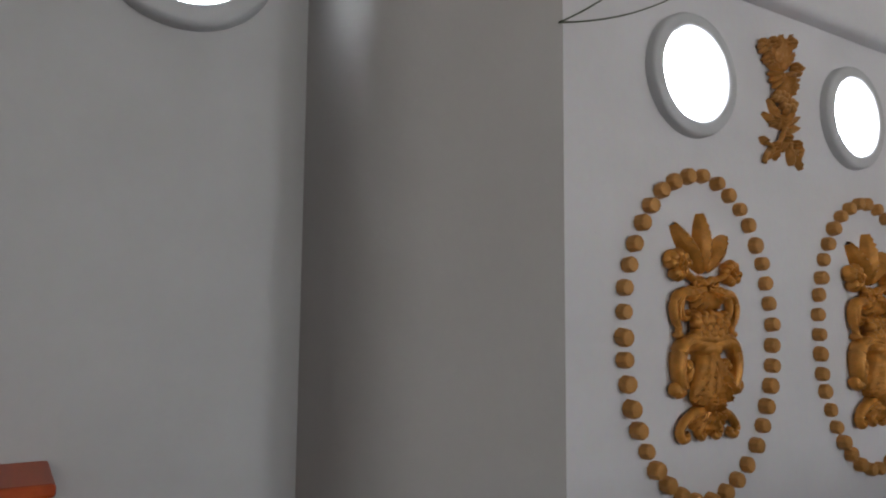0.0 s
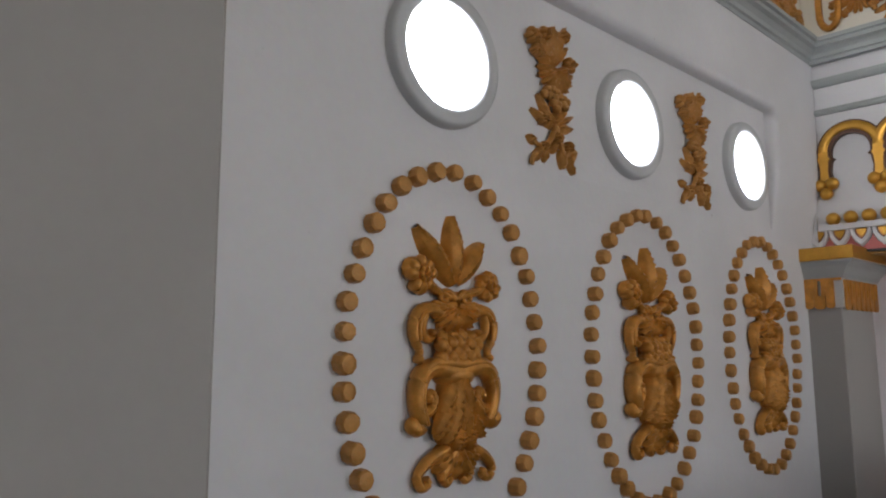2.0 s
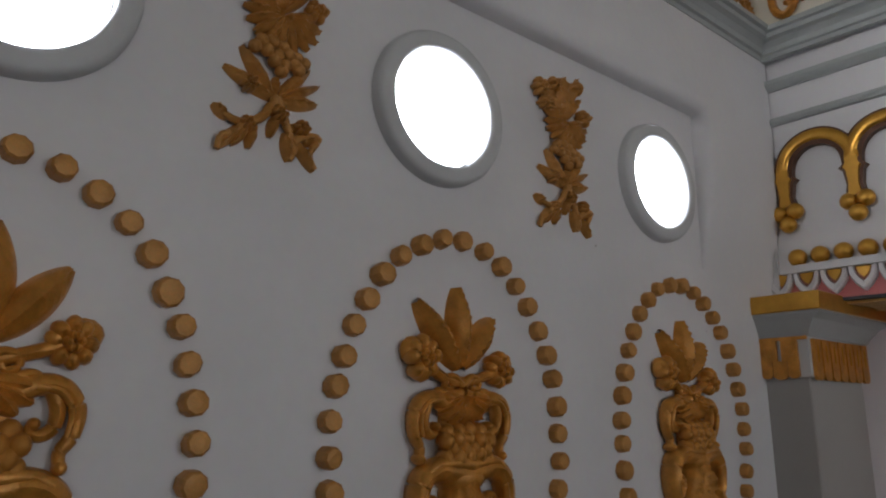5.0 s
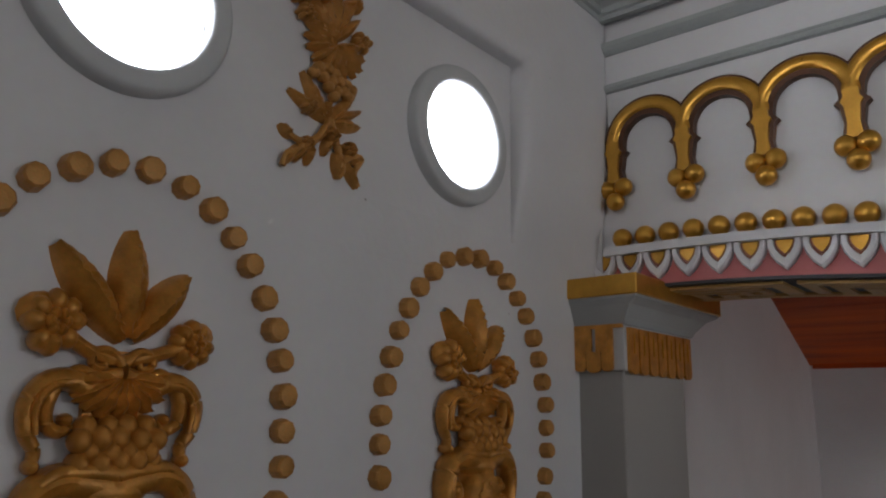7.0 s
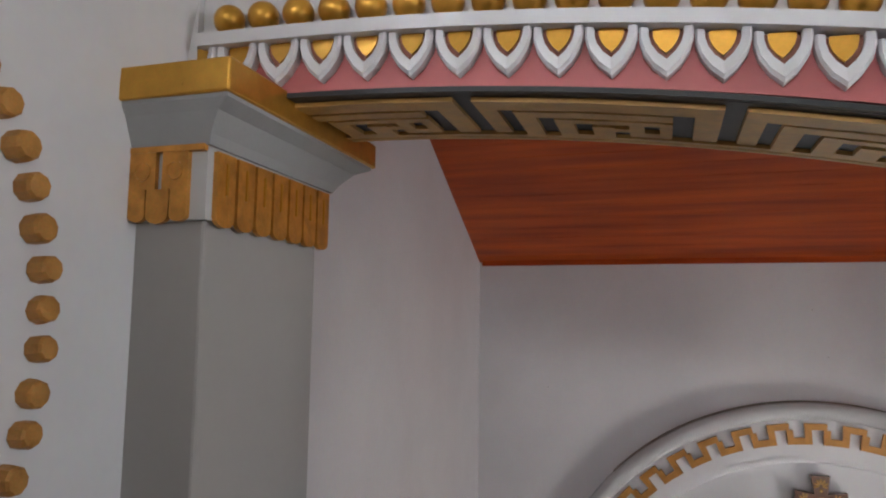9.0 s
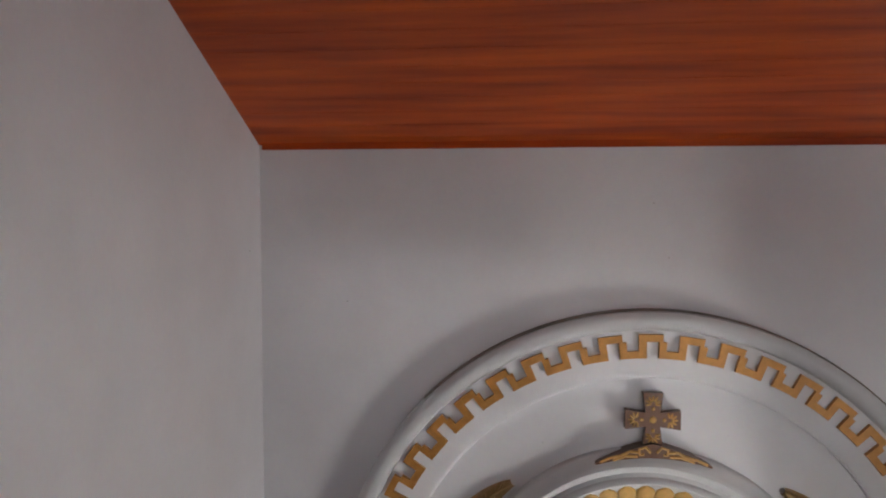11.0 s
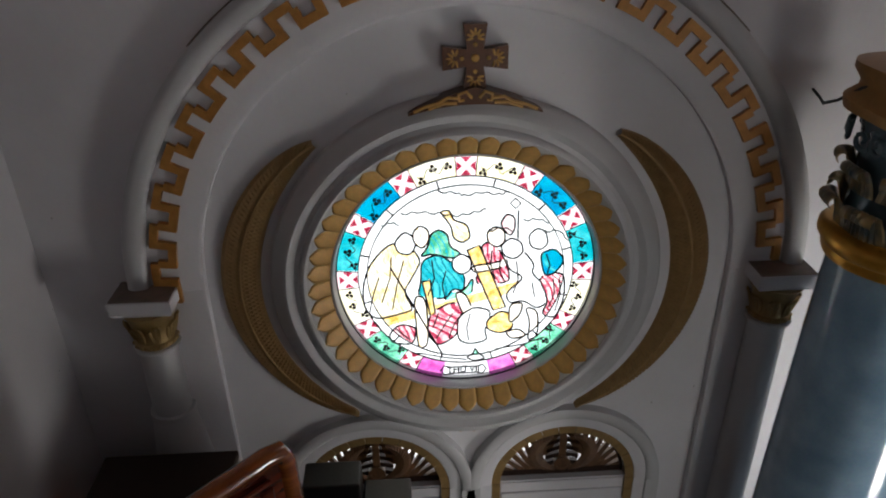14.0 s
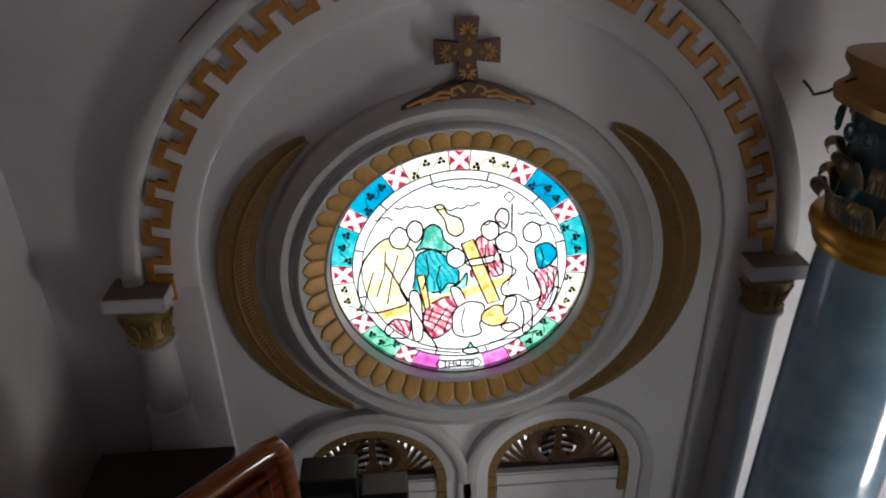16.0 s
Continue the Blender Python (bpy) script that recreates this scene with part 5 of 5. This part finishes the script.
for s in (-1, 1):
    for pts in (((0.02, -0.2), (0.05, -0.165), (0.09, -0.18), (0.085, -0.215), (0.06, -0.21)), ((0.09, -0.2), (0.15, -0.195), (0.2, -0.225), (0.27, -0.24), (0.33, -0.268)), ((0.1, -0.225), (0.17, -0.225), (0.25, -0.255))):
        tube(bm, [RL(s * a, b, 0.112) for a, b in pts], 0.009, 6, up=(0, 1, 0))
part("carving", bm, PALEGOLD, cr, "gold carved scrolls", smooth=True)


def palm(s):
    t = thing("palm_relief", (ROSE[0], ROSE_Y, ROSE[1]), "dull gold curved palm branch hugging the round window", "relief", "palm branches")
    bm = bmesh.new()
    n, rows = 500, []
    for i in range(n + 1):
        f = i / n
        a = 132.5 + (234 - 132.5) * f
        w = 0.125 * (math.sin(math.pi * min(1, f * 0.98 + 0.015)) ** 0.6) * (1.1 - 0.35 * f)
        rm = (1.25 if s < 0 else 1.262) + 0.122 * math.sin(math.pi * min(1, f * 1.02)) ** 0.8
        row = []
        for j in range(-5, 6):
            q = j / 5
            # slanted barbs on both sides of the rib
            g = 0.026 * (((i / 6 + abs(q) * 2.0) % 1.0) - 0.5)
            h = 0.012 + 0.032 * (1 - q * q) ** 0.5 + (0.006 if j == 0 else g)
            aa = radians(a)
            r = rm + w * q
            row.append(bm.verts.new(RL(r * math.cos(aa), r * math.sin(aa), h)))
        rows.append(row)
    pts = [[v.co.copy() for v in r] for r in rows]
    bm.free()
    for nm, j0, j1 in (("vane", 0, 5), ("vane", 5, 10)):
        bm = bmesh.new()
        grid = [[bm.verts.new(p) for p in r[j0:j1 + 1]] for r in pts]
        edge = 0 if j0 == 0 else -1
        low = [bm.verts.new(Vector((r[edge].co.x, 0.0, r[edge].co.z))) for r in grid]
        for i in range(n):
            for j in range(j1 - j0):
                bm.faces.new((grid[i][j], grid[i][j + 1], grid[i + 1][j + 1], grid[i + 1][j]))
            bm.faces.new((grid[i][edge], grid[i + 1][edge], low[i + 1], low[i]))
        if s > 0:
            bm.transform(Matrix.Scale(-1, 4, (1, 0, 0)))
        part(nm, bm, BRONZE, t)
    bm = bmesh.new()
    tube(bm, [r[5] for r in pts[2:-2:3]], 0.007, 6, up=(0, 1, 0))
    if s > 0:
        bm.transform(Matrix.Scale(-1, 4, (1, 0, 0)))
    part("rib", bm, BRONZE, t, smooth=True)
    return t


palm(-1)
palm(1)

# fanlights
def legs(bm, x0, x1, d1, drop):
    for e in (-1, 1):
        xa, xb = sorted((e * x0, e * x1))
        box(bm, xa, xb, -d1, 0.0, -drop, -0.001)
    return bm


def slit(a, f, r):
    """A point of the fan at angle a, bent downwards towards the middle."""
    w = radians(a - 26 * (1 - f) ** 1.6)
    return r * math.cos(w), r * math.sin(w) + 0.03


for k, c in enumerate(FANS):
    w = thing("window_%d" % (k + 6), (c[0], ROSE_Y, c[1]), "arched fanlight with a carved brown wooden grille", "window", kind="structure")
    bm = bmesh.new()
    ring(bm, [(0.61, 0.0), (0.61, 0.05), (0.63, 0.065), (0.68, 0.07), (0.7, 0.06), (0.705, 0.0)], RL, (0, 0), 0, 180, 40)
    part("arch_moulding", legs(bm, 0.61, 0.705, 0.06, 0.35), GREYPAINT, w, smooth=True)
    bm = bmesh.new()
    ring(bm, [(0.525, 0.0), (0.525, 0.03), (0.535, 0.036), (0.61, 0.036), (0.61, 0.0)], RL, (0, 0), 0, 180, 40)
    part("arch_band", legs(bm, 0.525, 0.61, 0.036, 0.35), PLASTER, w, smooth=True)
    for i in range(13):
        bm = bmesh.new()
        sector(bm, (0, 0), 0.462, 0.523, 180 / 13 * i + 0.4, 180 / 13 * (i + 1) - 0.4, RL, -0.02, 0.03, 3)
        part("tile", bm, BRONZE, w)
    for e in (-1, 1):
        for i in range(2):
            bm = bmesh.new()
            xa, xb = sorted((e * 0.462, e * 0.523))
            box(bm, xa, xb, -0.03, 0.0, -0.11 * (i + 1) + 0.003, -0.11 * i - 0.003)
            part("tile", bm, BRONZE, w)
    # the grille: frame, curved bars with slits between them, wreath and stem
    bm = bmesh.new()
    ring(bm, [(0.437, -0.09), (0.437, -0.05), (0.462, -0.05), (0.462, -0.09)], RL, (0, 0), 0, 180, 40)
    box(bm, -0.46, 0.46, 0.05, 0.09, 0.0, 0.05)
    part("grille_frame", bm, DARKWOOD, w)
    for e in (-1, 1):
        for i in range(8):
            lo, hi = 2 + 10.4 * i, 2 + 10.4 * i + 6.6
            if i == 7:
                hi = 90
            bm = bmesh.new()
            pts = []
            for a, way in ((lo, range(9)), (hi, range(8, -1, -1))):
                for q in way:
                    f = q / 8
                    mid = (lo + hi) / 2
                    p = slit(mid + (a - mid) * (1.5 - 0.75 * f), f, 0.2 + 0.245 * f)
                    pts.append((e * p[0], max(0.03, p[1])))
            prism(bm, pts if e > 0 else pts[::-1], RL, -0.085, -0.055)
            part("slat", bm, CARVED, w)
    for e in (-1, 1):
        # one carved palm of the wreath, thick in the middle, with slanted barbs
        bm = bmesh.new()
        rows = []
        for i in range(41):
            f = i / 40
            a = radians(-78 + 150 * f)
            wd = 0.05 * math.sin(math.pi * (f * 0.94 + 0.03)) ** 0.6
            row = []
            for q in range(-3, 4):
                r = 0.165 + wd * q / 3
                row.append(bm.verts.new(RL(e * (0.01 + 1.15 * r * math.cos(a)), 0.21 + r * math.sin(a), -0.05 + 0.016 * (1 - abs(q) / 3) + 0.006 * ((i * 0.5 + abs(q) * 0.7) % 1.0))))
            rows.append(row)
        for A, Bq in zip(rows, rows[1:]):
            for q in range(6):
                bm.faces.new((A[q], A[q + 1], Bq[q + 1], Bq[q]))
        part("palm_carving", bm, CARVED, w)
        # short bars beside the stem
        for i in range(5):
            z0 = 0.1 + 0.066 * i
            bm = bmesh.new()
            prism(bm, [(e * 0.022, z0), (e * 0.12, z0 - 0.03), (e * 0.12, z0 + 0.008), (e * 0.022, z0 + 0.036)], RL, -0.085, -0.055)
            part("slat", bm, DARKWOOD, w)
    bm = bmesh.new()
    box(bm, -0.026, 0.026, 0.045, 0.09, 0.05, 0.42, 0.006)
    part("stem", bm, CARVED, w)
    bm = bmesh.new()
    prism(bm, circle((0, 0.11), 0.062, 24), RL, -0.085, -0.035)
    ring(bm, [(0.045, -0.036), (0.045, -0.03), (0.062, -0.03), (0.062, -0.036)], RL, (0, 0.11), n=24)
    part("emblem", bm, CARVED, w)
    bm = bmesh.new()
    prism(bm, [(-0.24, 0.05), (0.24, 0.05), (0.17, 0.1), (0.08, 0.07), (-0.08, 0.07), (-0.17, 0.1)], RL, -0.085, -0.052)
    part("grille_base", bm, CARVED, w)
    bm = bmesh.new()
    box(bm, -0.455, 0.455, -0.012, 0.0, -1.9, -0.012, 0.004)
    part("shutter", bm, PLASTER, w, "white panel below the fanlight")
    bm = bmesh.new()
    box(bm, -0.45, 0.45, -0.03, -0.012, -0.15, -0.1, 0.004)
    part("rail", bm, PLASTER, w)

x = thing("crossed_ornament", (2.28, ROSE_Y, -2.36), "small ochre crossed-leaf ornament between the arches", "ornament")
bm = bmesh.new()
for s in (-1, 1):
    tube(bm, [RL(s * -0.13, 0.06, 0.03), RL(s * -0.05, 0.02, 0.035), RL(0, -0.03, 0.036), RL(s * 0.05, -0.07, 0.035)], [0.012, 0.022, 0.02, 0.01], 6, up=(0, 1, 0))
blob(bm, RL(0, -0.03, 0.03), (0.03, 0.03, 0.03), None, 9, 7)
part("leaves", bm, PALEGOLD, x, smooth=True)

# ---- blue column in front of the rose wall ----
CX, CY = 4.38, 6.85
col = thing("column", (CX, CY, FLOOR_Z), "glossy blue marbled column with a gilded leaf capital", "column")


def lathe(prof, n=48, wob=0.0):
    bm = bmesh.new()
    rows = [[bm.verts.new((r * (1 + wob * math.cos(4 * 6.2832 * i / n)) * math.cos(6.2832 * i / n), r * (1 + wob * math.cos(4 * 6.2832 * i / n)) * math.sin(6.2832 * i / n), z - FLOOR_Z)) for i in range(n)] for r, z in prof]
    for A, Bq in zip(rows, rows[1:]):
        for i in range(n):
            bm.faces.new((A[i], A[(i + 1) % n], Bq[(i + 1) % n], Bq[i]))
    bm.faces.new(rows[0])
    bm.faces.new(rows[-1])
    return bm


part("shaft", lathe([(0.44, FLOOR_Z), (0.44, FLOOR_Z + 0.12), (0.4, FLOOR_Z + 0.2), (0.365, FLOOR_Z + 0.3), (0.355, -2.9), (0.328, -1.3), (0.312, -0.74)]), BLUE, col, smooth=True)
part("collar", lathe([(0.305, -0.75), (0.345, -0.74), (0.355, -0.715), (0.35, -0.69), (0.365, -0.675), (0.385, -0.64), (0.385, -0.61), (0.365, -0.585), (0.3, -0.575)]), BRIGHTGOLD, col, "gold ring", smooth=True)
bell = part("bell", lathe([(0.3, -0.585), (0.296, -0.5), (0.288, -0.36), (0.292, -0.2), (0.315, -0.05), (0.35, 0.0), (0.3, 0.02)]), TEAL, col, "dark teal bell", smooth=True)
part("abacus", lathe([(0.3, -0.04), (0.385, -0.02), (0.395, 0.03), (0.375, 0.05), (0.345, 0.075), (0.34, 0.11), (0.375, 0.165), (0.375, 0.2), (0.3, 0.21)], 48, -0.07), BRASSGOLD, col, "dull gold moulded abacus", smooth=True)
rnd = random.Random(11)
# two tiers of rolled acanthus leaves and small volutes under the abacus
for zz, rr, nn, sz, off in ((-0.49, 0.31, 9, 0.11, 0.0), (-0.3, 0.3, 9, 0.095, 0.5)):
    for k in range(nn):
        a = 6.2832 * (k + off) / nn
        bm = bmesh.new()
        # a ribbed sheet that leans out and rolls over at its tip
        rows = []
        for iv in range(17):
            v = iv / 16
            if v < 0.6:
                y, z = -0.1 - 0.3 * (v / 0.6) ** 2, -0.85 + 1.3 * v / 0.6
            else:
                th = radians(240 * (v - 0.6) / 0.4)
                y, z = -0.68 + 0.28 * math.cos(th), 0.45 + 0.28 * math.sin(th)
            row = []
            for iu in range(-9, 10):
                u = iu / 9
                rib = 0.05 * math.cos(iu * math.pi) * (1 - abs(u)) ** 0.3
                row.append(bm.verts.new((sz * u * (1.02 - 0.22 * v - 0.12 * v * math.cos(iu * 2.1)), sz * (y + 0.3 * u * u - rib), sz * (z - 0.2 * u * u * v))))
            rows.append(row)
        for R0, R1 in zip(rows, rows[1:]):
            for q in range(18):
                bm.faces.new((R0[q], R0[q + 1], R1[q + 1], R1[q]))
        bm.transform(Matrix.Translation((rr * math.cos(a), rr * math.sin(a), zz - FLOOR_Z)) @ Matrix.Rotation(a + math.pi / 2, 4, "Z"))
        part("leaf", bm, LEAFGOLD, bell, smooth=True)
for k in range(8):
    a = 6.2832 * (k + 0.25) / 8
    bm = bmesh.new()
    for s in (-1, 1):
        pts = []
        for i in range(22):
            f = i / 21
            w = 0.062 * (1 - 0.8 * f)
            pts.append((s * (0.05 + w * math.cos(2.2 + 8.0 * f)), -0.03 - 0.02 * f, -0.06 + w * math.sin(2.2 + 8.0 * f)))
        tube(bm, pts, [0.014 - 0.005 * i / 21 for i in range(22)], 6)
    bm.transform(Matrix.Translation((0.315 * math.cos(a), 0.315 * math.sin(a), -0.05 - FLOOR_Z)) @ Matrix.Rotation(a + math.pi / 2, 4, "Z"))
    part("volute", bm, TEAL, bell, smooth=True)

bm = bmesh.new()
tube(bm, [(4.09, 6.9, 0.12), (4.06, 6.98, 0.09), (4.06, 7.15, -0.02), (4.12, 7.36, -0.1), (4.2, 7.54, -0.12), (4.2, 7.618, -0.1)], 0.008, 6)
tagged(part("cable", bm, LEAD, smooth=True), "loose black cable from the column capital to the wall", "cable")

# ---- dark furniture low in the bay ----
f = thing("wooden_cabinet", (1.2, 5.9, FLOOR_Z), "tall glossy red wooden cabinet with a rounded top rail", "cabinet")
H = -1.285 - FLOOR_Z
DIR = Vector((0.347, 0.357, 0)).normalized()
ROT = Matrix.Translation((1.305, 6.34, FLOOR_Z)) @ Matrix.Rotation(math.atan2(DIR.y, DIR.x), 4, "Z")
f.matrix_basis = ROT
bm = bmesh.new()
box(bm, -1.3, -0.02, -0.05, 0.0, 0, H - 0.05, 0.01)
part("body", bm, GLOSSWOOD, f)
bm = bmesh.new()
tube(bm, [(-1.32, -0.03, H - 0.02), (-0.1, -0.03, H - 0.02), (-0.03, -0.03, H - 0.035), (0.0, -0.03, H - 0.1), (0.012, -0.03, H - 0.4), (0.02, -0.03, 0.0)], 0.05, 24)
part("top_rail", bm, RAILWOOD, f, "rounded shiny rail", smooth=True)
for i in range(9):
    bm = bmesh.new()
    box(bm, -1.2 + 0.13 * i, -1.14 + 0.13 * i, -0.066, -0.05, 0.2, H - 0.18, 0.006)
    part("slat", bm, GLOSSWOOD, f)
bm = bmesh.new()
tube(bm, [(-1.3, -0.07, H - 0.12), (-0.12, -0.07, H - 0.12)], 0.016, 8)
part("lower_rail", bm, GLOSSWOOD, f, smooth=True)

for nm, lab, xa, xb, ya, yb, zt in (("loudspeaker", "black speckled box casing standing beside the cabinet", 1.27, 1.60, 6.8, 7.0, -2.08), ("loudspeaker", "lower black speckled box casing", 1.61, 1.89, 6.8, 6.98, -2.22)):
    b = thing(nm, ((xa + xb) / 2, (ya + yb) / 2, FLOOR_Z), lab, "box", "black boxes")
    bm = bmesh.new()
    box(bm, -(xb - xa) / 2, (xb - xa) / 2, -(yb - ya) / 2, (yb - ya) / 2, 0, zt - FLOOR_Z, 0.012)
    part("casing", bm, BLACKBOX, b)
    bm = bmesh.new()
    box(bm, -(xb - xa) / 2 + 0.03, (xb - xa) / 2 - 0.03, -(yb - ya) / 2 - 0.012, -(yb - ya) / 2, 0.1, zt - FLOOR_Z - 0.1, 0.005)
    part("front_panel", bm, DARK, b)
d = thing("dark_cabinet", (0.5, 7.2, FLOOR_Z), "tall dark brown wooden cabinet in the corner", "cabinet")
bm = bmesh.new()
box(bm, -0.45, 0.3, -0.45, 0.0, 0, -2.2 - FLOOR_Z, 0.01)
part("body", bm, DARKWOOD, d)
bm = bmesh.new()
box(bm, -0.48, 0.33, -0.48, 0.0, -2.2 - FLOOR_Z, -2.14 - FLOOR_Z, 0.012)
part("top", bm, DARKWOOD, d)
